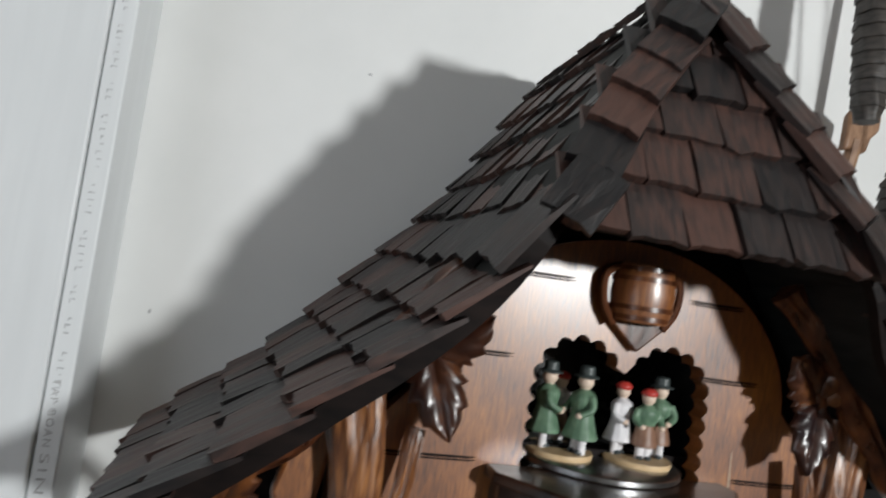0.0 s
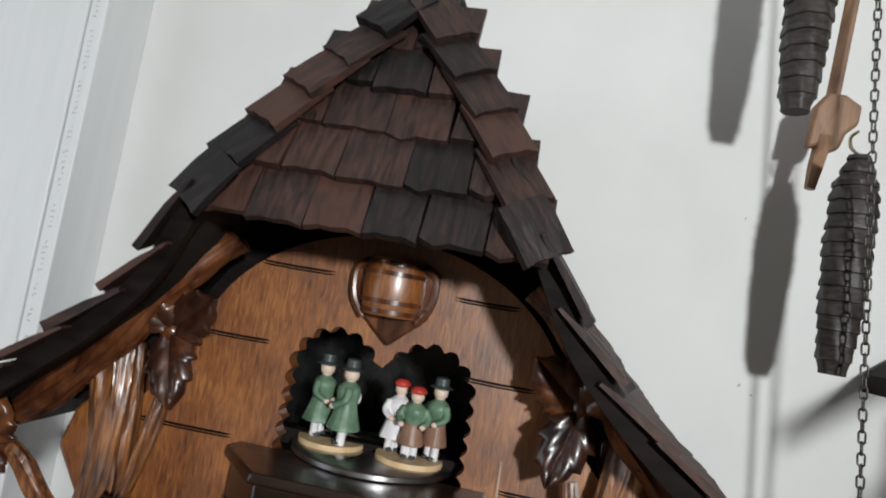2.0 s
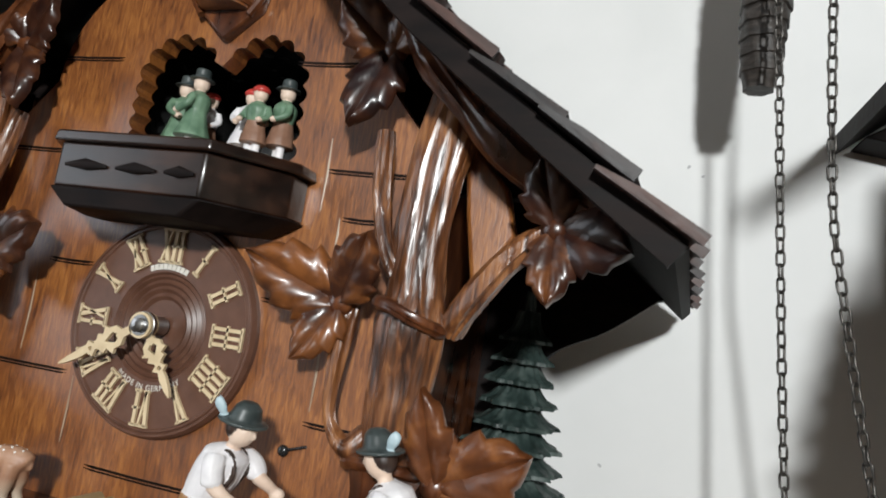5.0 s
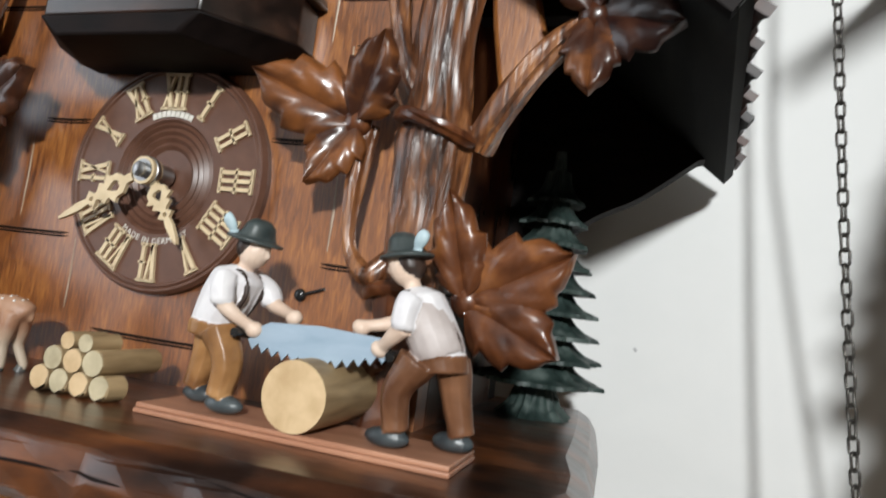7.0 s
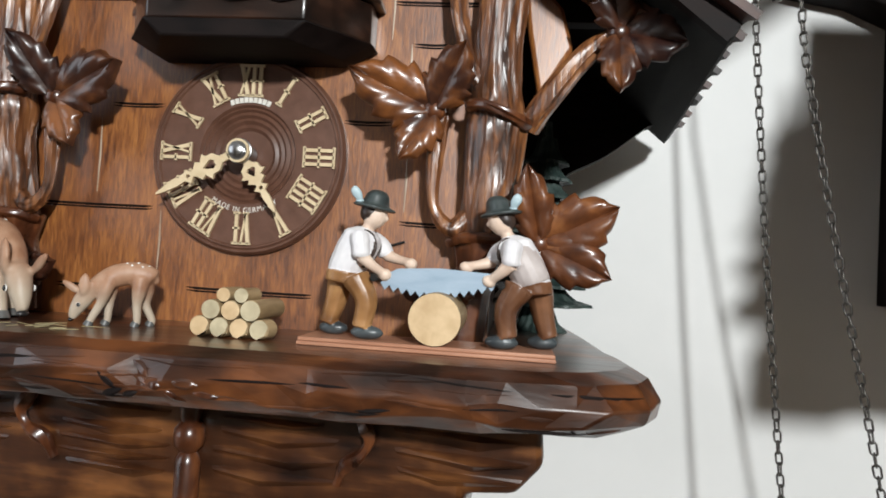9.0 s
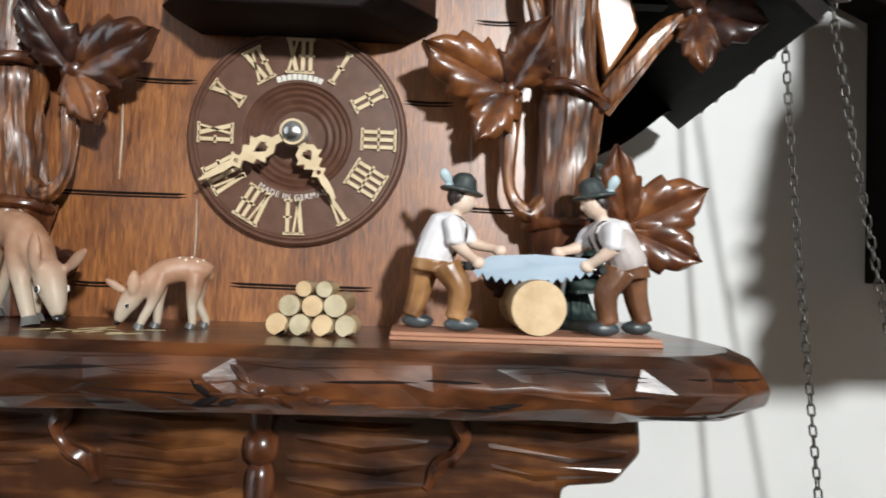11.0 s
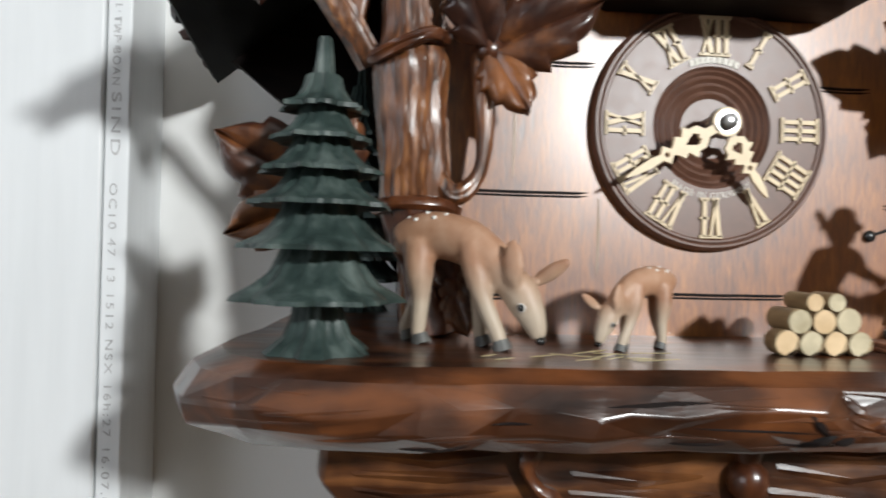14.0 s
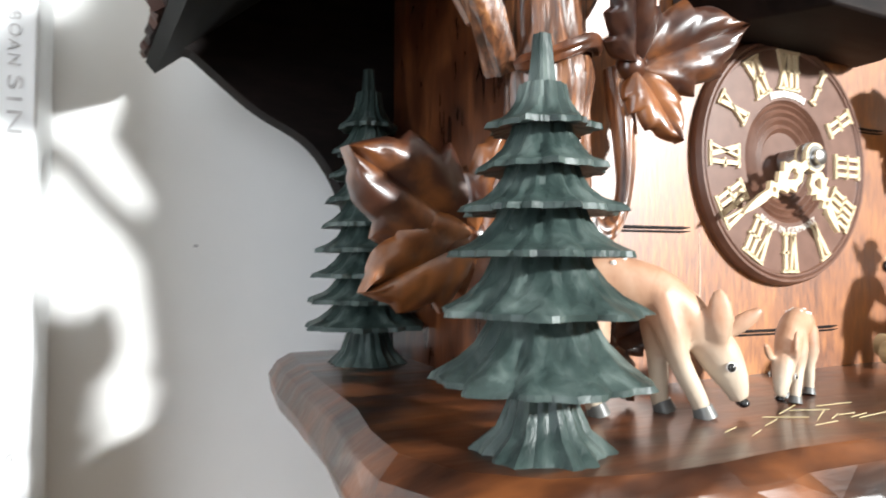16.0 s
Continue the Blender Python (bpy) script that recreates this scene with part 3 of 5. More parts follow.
for k in range(hip_rows):
    f = 1 - k / hip_rows
    p = top.lerp(foot, f)
    half = min((q for q in front), key=lambda q: abs(q.z - p.z)).x * 0.93
    n = max(1, round(2 * half / 0.0225))
    edges = [-half + 2 * half * i / n for i in range(n + 1)]
    for i in range(1, n):
        edges[i] += rng.uniform(-0.003, 0.003)
    for x0, x1 in zip(edges, edges[1:]):
        lay(Vector(((x0 + x1) / 2, p.y, p.z)) + hip_d * rng.uniform(-0.0015, 0.0015), Vector((1, 0, 0)), hip_d, hip_out, x1 - x0 - 0.0005, min(0.029, f * (foot - top).length + 0.002), 0.0008 * (k % 2))
# caps that overlap along both hip edges
for side in (1, -1):
    for k in range(0, 6):
        u = hip_u * (0.97 - k / 7.6)
        p = at_u(front, u) * Vector((side, 1, 1))
        down = ((at_u(front, u + 0.02) - at_u(front, max(0, u - 0.02))) * Vector((side, 1, 1))).normalized()
        face = (hip_out * 0.9 + slope_axes(u, 0.1, side)[2] * 0.25).normalized()
        across = (-down).cross(face).normalized()
        face = across.cross(-down).normalized()
        lay(p + Vector((-side * 0.0080, 0.0, 0)) - down * 0.001, across, down, face, 0.0195, min(0.022 if k == 0 else 0.028, u * front_length + 0.002), 0.0036, rng.uniform(-3, 3) + side * 4)
# ridge caps
for i in range(7):
    for side in (1, -1):
        down, across, out = slope_axes(0.05, 0.5, side)
        lay(Vector((side * 0.011, -0.008 + i * 0.0205, 1.774)), across, down, out, 0.0225, 0.013, 0.001)
# verge boards under the front edges
for side in (1, -1):
    bm = B()
    rows = []
    for k in range(25, 61):
        p = front[k] * Vector((side, 1, 1))
        out = slope_axes(k / 60, 0.0, side)[2]
        rows.append([bm.verts.new(p - out * d + Vector((0, yy, 0))) for d, yy in ((0.0006, 0.0015), (0.0006, 0.006), (0.0085, 0.006), (0.0085, 0.0015))])
    for r0, r1 in zip(rows, rows[1:]):
        for k in range(4):
            bm.faces.new((r0[k], r0[(k + 1) % 4], r1[(k + 1) % 4], r1[k]))
    bm.faces.new(rows[0]), bm.faces.new(rows[-1])
    part("verge_board", bm, DARK, clock, smooth=False)

# ---------- dial ----------
bm = B()
lathe(bm, [(0.0452, -0.003), (0.0452, 0.002), (0.0440, 0.0038), (0.0432, 0.0038), (0.0427, 0.0031), (0.0421, 0.0037), (0.0414, 0.0037), (0.0409, 0.003), (0.0225, 0.003), (0.0215, 0.0018), (0.0205, 0.0026), (0.0195, 0.0014), (0.018, 0.0024),
           (0.0168, 0.0012), (0.0155, 0.002), (0.014, 0.0008), (0.0125, 0.0016), (0.011, 0.0004), (0.0001, 0.0002)], (0, 0.0035, 1.5), 72, axis="y")
dial = part("dial", bm, DIAL, clock, "round reddish-brown dial with turned rings", angle=25)


def stroke(bm, x0, z0, x1, z1, w, y0=-0.0008, y1=0.0010):
    d = Vector((x1 - x0, 0, z1 - z0))
    m = Matrix.Translation(((x0 + x1) / 2, 0, (z0 + z1) / 2)) @ Matrix.Rotation(math.atan2(d.x, d.z), 4, "Y")
    box(bm, -w / 2, w / 2, y0, y1, -d.length / 2, d.length / 2, 0, m)


NUMERALS = ["I", "II", "III", "IIII", "V", "VI", "VII", "VIII", "IX", "X", "XI", "XII"]
for h, word in enumerate(NUMERALS, 1):
    bm = B()
    tall, wide = 0.0068, {"I": 0.0031, "V": 0.0052, "X": 0.0052}
    full = sum(wide[c] for c in word)
    squeeze = min(1.0, 0.0128 / full)
    x = -full * squeeze / 2
    for c in word:
        w = wide[c] * squeeze
        mid = x + w / 2
        if c == "I":
            stroke(bm, mid, -tall, mid, tall, 0.0015)
            for z in (-tall, tall, 0.0):
                stroke(bm, mid - w * 0.52, z, mid + w * 0.52, z, 0.0011 if z else 0.0009)
        elif c == "V":
            stroke(bm, mid - w * 0.32, tall, mid, -tall, 0.0016)
            stroke(bm, mid + w * 0.32, tall, mid, -tall, 0.0009)
            stroke(bm, mid - w * 0.55, tall, mid + w * 0.55, tall, 0.001)
            stroke(bm, mid - w * 0.25, -tall, mid + w * 0.25, -tall, 0.001)
        else:
            stroke(bm, mid - w * 0.34, tall, mid + w * 0.34, -tall, 0.0017)
            stroke(bm, mid + w * 0.34, tall, mid - w * 0.34, -tall, 0.0009)
            for z in (-tall, tall):
                stroke(bm, mid - w * 0.55, z, mid + w * 0.55, z, 0.001)
        x += w
    a = radians(30 * h)
    bmesh.ops.transform(bm, matrix=Matrix.Translation((0.0333 * math.sin(a), 0.0002, 1.5 + 0.0333 * math.cos(a))) @ Matrix.Rotation(a, 4, "Y"), verts=bm.verts)
    part("numeral", bm, CREAM, dial, smooth=False)


def arc_text(word, radius, middle, size, name, inward=False):
    """Raised lettering bent round the middle of the dial."""
    data = bpy.data.curves.new("text", "FONT")
    data.body, data.size, data.extrude, data.align_x = word, size, 0.00008, "CENTER"
    data.space_character = 1.15
    tmp = new("text", data)
    bpy.context.view_layer.update()
    me = bpy.data.meshes.new_from_object(tmp)
    bpy.data.objects.remove(tmp)
    for v in me.vertices:
        r = radius - v.co.y if inward else radius + v.co.y
        a = radians(middle) + (-v.co.x if inward else v.co.x) / radius
        v.co = (r * math.sin(a), 0.0004 - v.co.z, 1.5 + r * math.cos(a))
    me.materials.append(WHITEINK)
    ob = new(name, me)
    ob.parent = dial
    return ob


arc_text("MADE IN GERMANY", 0.0262, 180, 0.0033, "lettering", True)
bm = B()
for i in range(9):
    a = radians(-20 + 40 * i / 8)
    box(bm, -0.0009, 0.0009, 0.0001, 0.0004, -0.0012, 0.0012, 0, Matrix.Translation((0.0247 * math.sin(a), 0, 1.5 + 0.0247 * math.cos(a))) @ Matrix.Rotation(a, 4, "Y"))
part("maker_mark", bm, WHITEINK, dial, "row of small white bars", smooth=False)


def hand(length, angle, y, name):
    """A carved-looking hand: ring, pierced heart, rhomb, point."""
    bm = B()
    ring_o = [(0.0052 * math.cos(radians(d)), 0.0052 * math.sin(radians(d))) for d in range(0, 360, 15)]
    ring_i = [(0.0024 * math.cos(radians(d)), 0.0024 * math.sin(radians(d))) for d in range(0, 360, 15)]
    plate(bm, ring_o, -0.0008, 0.0008, [ring_i])
    L = length
    half = [(0.0016, 0.0045), (0.0016, 0.20 * L), (0.0042, 0.26 * L), (0.0044, 0.34 * L), (0.0060, 0.37 * L), (0.0030, 0.42 * L), (0.0042, 0.47 * L), (0.0017, 0.52 * L), (0.0012, 0.55 * L), (0.0034, 0.60 * L), (0.0012, 0.65 * L), (0.0016, 0.75 * L), (0.0011, 0.9 * L), (0.0003, L)]
    heart = [(0.0, 0.42 * L), (0.0014, 0.36 * L), (0.0022, 0.31 * L), (0.0010, 0.27 * L), (0, 0.285 * L), (-0.0010, 0.27 * L), (-0.0022, 0.31 * L), (-0.0014, 0.36 * L)]
    dot = [(0.0010 * math.cos(radians(d)), 0.60 * L + 0.0010 * math.sin(radians(d))) for d in range(0, 360, 45)]
    plate(bm, half + [(-x, z) for x, z in half[::-1]], -0.0008, 0.0008, [heart, dot])
    bmesh.ops.transform(bm, matrix=Matrix.Translation((0, y, 1.5)) @ Matrix.Rotation(radians(angle), 4, "Y"), verts=bm.verts)
    return part(name, bm, CREAM, dial, smooth=False)


hand(0.031, 146, -0.0065, "hour_hand")
hand(0.0415, 240, -0.0095, "minute_hand")
bm = B()
lathe(bm, [(0.004, 0.0), (0.004, 0.009), (0.0056, 0.009), (0.0056, 0.0105), (0.0046, 0.011), (0.0042, 0.0125), (0.0028, 0.0125), (0.0028, 0.0145), (0.0012, 0.0152)], (0, 0.002, 1.5), 24, axis="y")
part("hand_nut", bm, STEEL, dial, "round steel nut")

# ---------- balcony under the stage ----------
plan = [(-0.053, 0.004), (-0.053, -0.008), (-0.032, -0.034), (0.034, -0.034), (0.055, -0.008), (0.055, 0.004)]


def prism(bm, plan, z0, z1, grow0=0.0, grow1=0.0, mi=0):
    n0 = len(bm.faces)
    lo = [bm.verts.new((x * (1 + grow0), min(y, y * (1 + grow0)), z0)) for x, y in plan]
    hi = [bm.verts.new((x * (1 + grow1), min(y, y * (1 + grow1)), z1)) for x, y in plan]
    bm.faces.new(lo[::-1]), bm.faces.new(hi)
    for k in range(len(plan)):
        bm.faces.new((lo[k], lo[(k + 1) % len(plan)], hi[(k + 1) % len(plan)], hi[k]))
    tint(bm, n0, mi)


bm = B()
prism(bm, plan, 1.5485, 1.566, 0.0, 0.0)
balcony = part("balcony", bm, BALCONY, clock, "dark half-hexagonal balcony under the stage window", bevel=0.001)
bm = B()
prism(bm, plan, 1.566, 1.5705, 0.07, 0.05)
part("balcony_rail", bm, BALCONY, balcony, bevel=0.001)
bm = B()
prism(bm, plan, 1.541, 1.5485, -0.22, 0.03)
part("balcony_foot", bm, DARK, balcony, bevel=0.001)
for x0, x1 in ((-0.028, -0.008), (-0.004, 0.014), (0.018, 0.031)):
    bm = B()
    tube(bm, [(x0, -0.0345, 1.557), ((x0 + x1) / 2, -0.0352, 1.5575), (x1, -0.0345, 1.557)], [0.0006, 0.0022, 0.0006], 8, squash=0.4)
    part("carved_notch", bm, DARK, balcony)

# keg over the stage
bm = B()
lathe(bm, [(0.0005, -0.0125), (0.0118, -0.0125), (0.0132, -0.008), (0.014, 0), (0.0132, 0.008), (0.0118, 0.0125), (0.0005, 0.0125)], (0.003, -0.001, 1.6505), 28)
keg = part("keg", bm, FACADE, clock, "small carved keg with dark hoops")
for h, r in ((-0.0105, 0.0129), (-0.0062, 0.0141), (0.0062, 0.0141), (0.0105, 0.0129)):
    bm = B()
    lathe(bm, [(r - 0.002, h - 0.0012), (r, h - 0.001), (r, h + 0.001), (r - 0.002, h + 0.0012)], (0.003, -0.001, 1.6505), 28)
    part("hoop", bm, CARVED, keg)
bm = B()
plate(bm, [(-0.012, 1.639), (0.004, 1.6245), (0.020, 1.639), (0.0225, 1.652), (0.018, 1.662), (-0.012, 1.662), (-0.0165, 1.652)], -0.001, 0.004)
part("keg_bracket", bm, CARVED, keg, bevel=0.0012)
for sx in (-1, 1):
    bm = B()
    tube(bm, smooth_path([(0.003 + sx * 0.011, -0.001, 1.662), (0.003 + sx * 0.018, -0.001, 1.657), (0.003 + sx * 0.0175, -0.001, 1.645), (0.003 + sx * 0.012, -0.001, 1.636)], 5), 0.0018, 8)
    part("keg_handle", bm, CARVED, keg)

# ---------- shelf and console ----------
def shelf_plan(grow, k):
    """Hewn plank with blunt rounded front corners seen from above."""
    half = [(0.158, 0.13), (0.162, 0.09), (0.1645, 0.05), (0.166, 0.012), (0.1705, -0.018), (0.1715, -0.038), (0.165, -0.053), (0.152, -0.064), (0.132, -0.069), (0.11, -0.0715), (0.088, -0.070), (0.066, -0.072), (0.044, -0.0705), (0.022, -0.072), (0.0, -0.0705)]
    pts = [(-x, y) for x, y in half] + half[::-1][1:]
    pts = [q for a, b in zip(pts, pts[1:]) for q in ((a, ((a[0] + b[0]) / 2, (a[1] + b[1]) / 2)) if a[1] < -0.06 and b[1] < -0.06 else (a,))] + [pts[-1]]
    out = []
    for i, (x, y) in enumerate(pts):
        w = 0.0022 * noise.noise((i * 1.7, k * 2.1, 3.0)) if 3 < i < len(pts) - 4 else 0.0
        out.append((x * (1 + (grow if abs(x) > 0.14 else 0.2 * grow) / 0.17) + (0.004 * noise.noise((i * 2.3, k * 1.9, 8.0)) if abs(x) < 0.14 else 0), y - (grow if y < 0.0 else 0) + w))
    return out


bm = B()
rs = random.Random(33)
levels = [(SHELF_Z, -0.006), (SHELF_Z - 0.0030, 0.0002), (SHELF_Z - 0.0095, 0.0042), (SHELF_Z - 0.0155, 0.0028), (SHELF_Z - 0.0205, -0.0035), (SHELF_Z - 0.022, -0.014)]
rings = []
for li, (z, g) in enumerate(levels):
    ring = []
    for i, (x, y) in enumerate(shelf_plan(g, li)):
        cut = 0 < li < 5
        ring.append(bm.verts.new((x + (rs.uniform(-0.003, 0.003) if cut and y < -0.06 else 0), y + (rs.uniform(-0.0010, 0.0009) if cut else 0), z + (rs.uniform(-0.0016, 0.0016) if 1 < li < 4 else 0.0))))
    rings.append(ring)
for r0, r1 in zip(rings, rings[1:]):
    for k in range(len(r0) - 1):
        if rs.random() < 0.5:
            bm.faces.new((r0[k], r0[k + 1], r1[k + 1])), bm.faces.new((r0[k], r1[k + 1], r1[k]))
        else:
            bm.faces.new((r0[k], r0[k + 1], r1[k])), bm.faces.new((r0[k + 1], r1[k + 1], r1[k]))
    bm.faces.new((r0[-1], r0[0], r1[0], r1[-1]))
bm.faces.new(rings[0]), bm.faces.new(rings[-1][::-1])
shelf = part("shelf", bm, SHELF, clock, "glossy dark hewn log shelf under the figures", angle=11, bevel=0.0008)
skin = BVHTree.FromPolygons([v.co.copy() for v in shelf.data.vertices], [tuple(p.vertices) for p in shelf.data.polygons])


def gouge(x, z, size, thick, slope, mat):
    """A thin chisel cut or splinter that follows the hewn front of the shelf."""
    bm = B()
    pts, rad = [], []
    for k in range(7):
        u = k / 6
        hit = skin.ray_cast(Vector((x + (u - 0.5) * size, -0.3, z + (u - 0.5) * size * slope)), Vector((0, 1, 0)))[0]
        if hit is None:
            bm.free()
            return
        pts.append(hit + Vector((0, -0.0001, 0)))
        rad.append(thick * (0.12 + math.sin(math.pi * u) ** 0.7))
    tube(bm, pts, rad, 6, squash=0.5)
    part("chisel_mark", bm, mat, shelf)


for k in range(44):
    gouge(rs.uniform(-0.155, 0.155), SHELF_Z - rs.uniform(0.003, 0.019), rs.uniform(0.010, 0.034), rs.uniform(0.0002, 0.0007), rs.uniform(-0.07, 0.07), (SHELF, SHELF, DARK)[k % 3])
# gnarled knot cut into the front edge
for k in range(12):
    gouge(0.004 + rs.uniform(-0.016, 0.020), SHELF_Z - rs.uniform(0.002, 0.018), rs.uniform(0.004, 0.012), rs.uniform(0.0008, 0.0018), rs.uniform(-1.2, 0.5), (CARVED, SHELF, DARK)[k % 3])

half = [(0.136, 1.4005), (0.1375, 1.382), (0.127, 1.370), (0.108, 1.3685), (0.108, 1.34)]
bm = B()
plate(bm, half + [(-x, z) for x, z in half[::-1]], -0.028, 0.13)
console = part("console", bm, CONSOLE, clock, "carved brown lower board under the shelf", bevel=0.003)
for x in (-0.002, 0.067, -0.070):
    bm = B()
    if x == -0.002:
        lathe(bm, [(0.0005, 1.34), (0.0048, 1.34), (0.0050, 1.372), (0.0042, 1.3745), (0.0032, 1.376), (0.0056, 1.3785), (0.0062, 1.382), (0.0058, 1.3855), (0.0034, 1.388), (0.0042, 1.3905), (0.0046, 1.4008), (0.0005, 1.4008)], (x, -0.031, 0), 18)
        part("turned_knob", bm, CARVED, console)
    else:
        sx = 1 if x > 0 else -1
        path = smooth_path([(x - 0.001 * sx, -0.0285, 1.4005), (x, -0.031, 1.394), (x + 0.0035 * sx, -0.0325, 1.3875), (x + 0.0005 * sx, -0.0325, 1.381), (x - 0.006 * sx, -0.031, 1.376), (x - 0.009 * sx, -0.0285, 1.368)], 6)
        tube(bm, path, [0.0024 - 0.0008 * math.sin(0.5 * q) for q in range(len(path))], 12, rough=0.35, seed=x * 40)
        part("scroll", bm, CARVED, console, angle=30)
# long hollow cuts between the knobs, each ridge a faceted sliver
rs = random.Random(12)
for x0, x1, z0, z1 in ((-0.132, -0.076, 1.3985, 1.373), (-0.062, -0.008, 1.399, 1.366), (0.005, 0.060, 1.399, 1.366), (0.076, 0.133, 1.3985, 1.373)):
    z = z0
    while z > z1:
        h = rs.uniform(0.0045, 0.0085)
        a, b = x0 + rs.uniform(0, 0.006), x1 - rs.uniform(0, 0.008)
        mid = a + (b - a) * rs.uniform(0.3, 0.7)
        bm = B()
        top = [(a, z), (mid, z - rs.uniform(0, 0.0008)), (b, z - rs.uniform(0, 0.002))]
        low = [(a + 0.002, z - 0.5 * h), (mid, z - h), (b - 0.003, z - 0.6 * h)]
        peak = [(a + 0.001, -0.0285, z - 0.25 * h), (mid, -0.0300 - rs.uniform(0, 0.0014), z - rs.uniform(0.25, 0.6) * h), (b - 0.001, -0.0285, z - 0.35 * h)]
        t0 = [bm.verts.new((x, -0.0278, q)) for x, q in top]
        l0 = [bm.verts.new((x, -0.0278, q)) for x, q in low]
        p0 = [bm.verts.new(q) for q in peak]
        for k in range(2):
            bm.faces.new((t0[k], p0[k], p0[k + 1], t0[k + 1])), bm.faces.new((p0[k], l0[k], l0[k + 1], p0[k + 1]))
        bm.faces.new((t0[0], l0[0], p0[0])), bm.faces.new((t0[2], p0[2], l0[2]))
        bm.faces.new(t0 + l0[::-1])
        part("carved_panel", bm, CONSOLE, console, smooth=False)
        z -= h

# ---------- trunks, branches and leaves ----------
def mirrored(pts, side):
    return [(side * x, y, z) for x, y, z in pts]


for side in (1, -1):
    bm = B()
    pts = smooth_path(mirrored([(0.1085, -0.003, 1.4665), (0.1095, -0.006, 1.485), (0.1105, -0.007, 1.500), (0.111, -0.008, 1.516), (0.1105, -0.007, 1.53), (0.110, -0.007, 1.55), (0.112, -0.006, 1.575), (0.118, -0.003, 1.604)], side), 7)
    radii = np.interp(np.linspace(0, 1, len(pts)), [0, 0.15, 0.33, 0.42, 0.5, 0.75, 1], [0.0122, 0.0118, 0.0125, 0.0135, 0.0112, 0.0105, 0.0125])
    tube(bm, pts, [float(q) for q in radii], 96, rough=0.07, squash=0.85, seed=side * 3.0, flutes=10, depth=0.10)
    trunk = part("trunk", bm, TRUNK, clock, "carved tree trunk with gouged bark", angle=34)
    bm = B()
    tube(bm, smooth_path(mirrored([(0.0985, -0.012, 1.5225), (0.106, -0.0195, 1.5215), (0.116, -0.0195, 1.5175), (0.125, -0.012, 1.5145)], side), 5), [0.0012] + [0.0024] * 14 + [0.0012], 24, rough=0.4, seed=2.0)
    part("trunk_ring", bm, CARVED, trunk)
    bm = B()
    tube(bm, smooth_path(mirrored([(0.0935, -0.006, 1.4655), (0.101, -0.0135, 1.4675), (0.115, -0.0135, 1.4675), (0.1225, -0.004, 1.4655)], side), 6), [0.0016] + [0.0024] * 17 + [0.0016], 14, rough=0.3, seed=5.0)
    part("trunk_lip", bm, CARVED, trunk)
    bm = B()
    tube(bm, smooth_path(mirrored([(0.108, -0.002, 1.467), (0.107, -0.003, 1.456), (0.104, -0.003, 1.445), (0.102, -0.003, SHELF_Z + 0.0006)], side), 5), [0.0142 - 0.0052 * min(1, q / 8) for q in range(16)], 7, rough=0.1, seed=6.0)
    part("trunk_foot", bm, CARVED, trunk, smooth=False, bevel=0.0006)
    # looped twig beside the trunk
    bm = B()
    path = smooth_path(mirrored([(0.088, -0.008, 1.52), (0.086, -0.010, 1.5), (0.087, -0.010, 1.48), (0.095, -0.010, 1.471), (0.102, -0.008, 1.478)], side), 7)
    tube(bm, path, [0.0034 + 0.0008 * math.sin(q * 0.35) for q in range(len(path))], 32, rough=0.12, seed=7.0, flutes=6, depth=0.2)
    part("twig", bm, TRUNK, clock)
    bm = B()
    path = smooth_path(mirrored([(0.09, -0.008, 1.585), (0.0935, -0.010, 1.56), (0.099, -0.01, 1.54), (0.108, -0.008, 1.527)], side), 7)
    tube(bm, path, [0.0038 + 0.0006 * math.sin(q * 0.4) for q in range(len(path))], 32, rough=0.12, seed=8.0, flutes=6, depth=0.2)
    part("twig", bm, TRUNK, clock)
    # branch that carries the eave
    bm = B()
    path = smooth_path(mirrored([(0.124, -0.004, 1.516), (0.134, -0.010, 1.530), (0.147, -0.012, 1.546), (0.158, -0.012, 1.553)], side), 6)
    tube(bm, path, [0.006 - 0.002 * i / len(path) for i in range(len(path))], 32, rough=0.12, seed=9.0, flutes=7, depth=0.2)
    part("branch", bm, TRUNK, clock)
    # rafter branch along the verge
    bm = B()
    path = smooth_path(mirrored([(0.176, -0.012, 1.553), (0.145, -0.014, 1.574), (0.115, -0.016, 1.6035), (0.091, -0.017, 1.636), (0.066, -0.013, 1.661)], side), 7)
    tube(bm, path, [0.0075 + 0.001 * math.sin(i * 0.9) for i in range(len(path))], 36, rough=0.16, seed=10.0 + side, flutes=8, depth=0.16)
    part("rafter_branch", bm, CARVED, clock)
    bm = B()
    plate(bm, [(side * x, z) for x, z in ([(0.128, 1.53), (0.142, 1.552), (0.137, 1.57), (0.118, 1.59), (0.122, 1.56)])], 0.002, 0.01)
    part("knee_brace", bm, FACADE, clock, bevel=0.002)


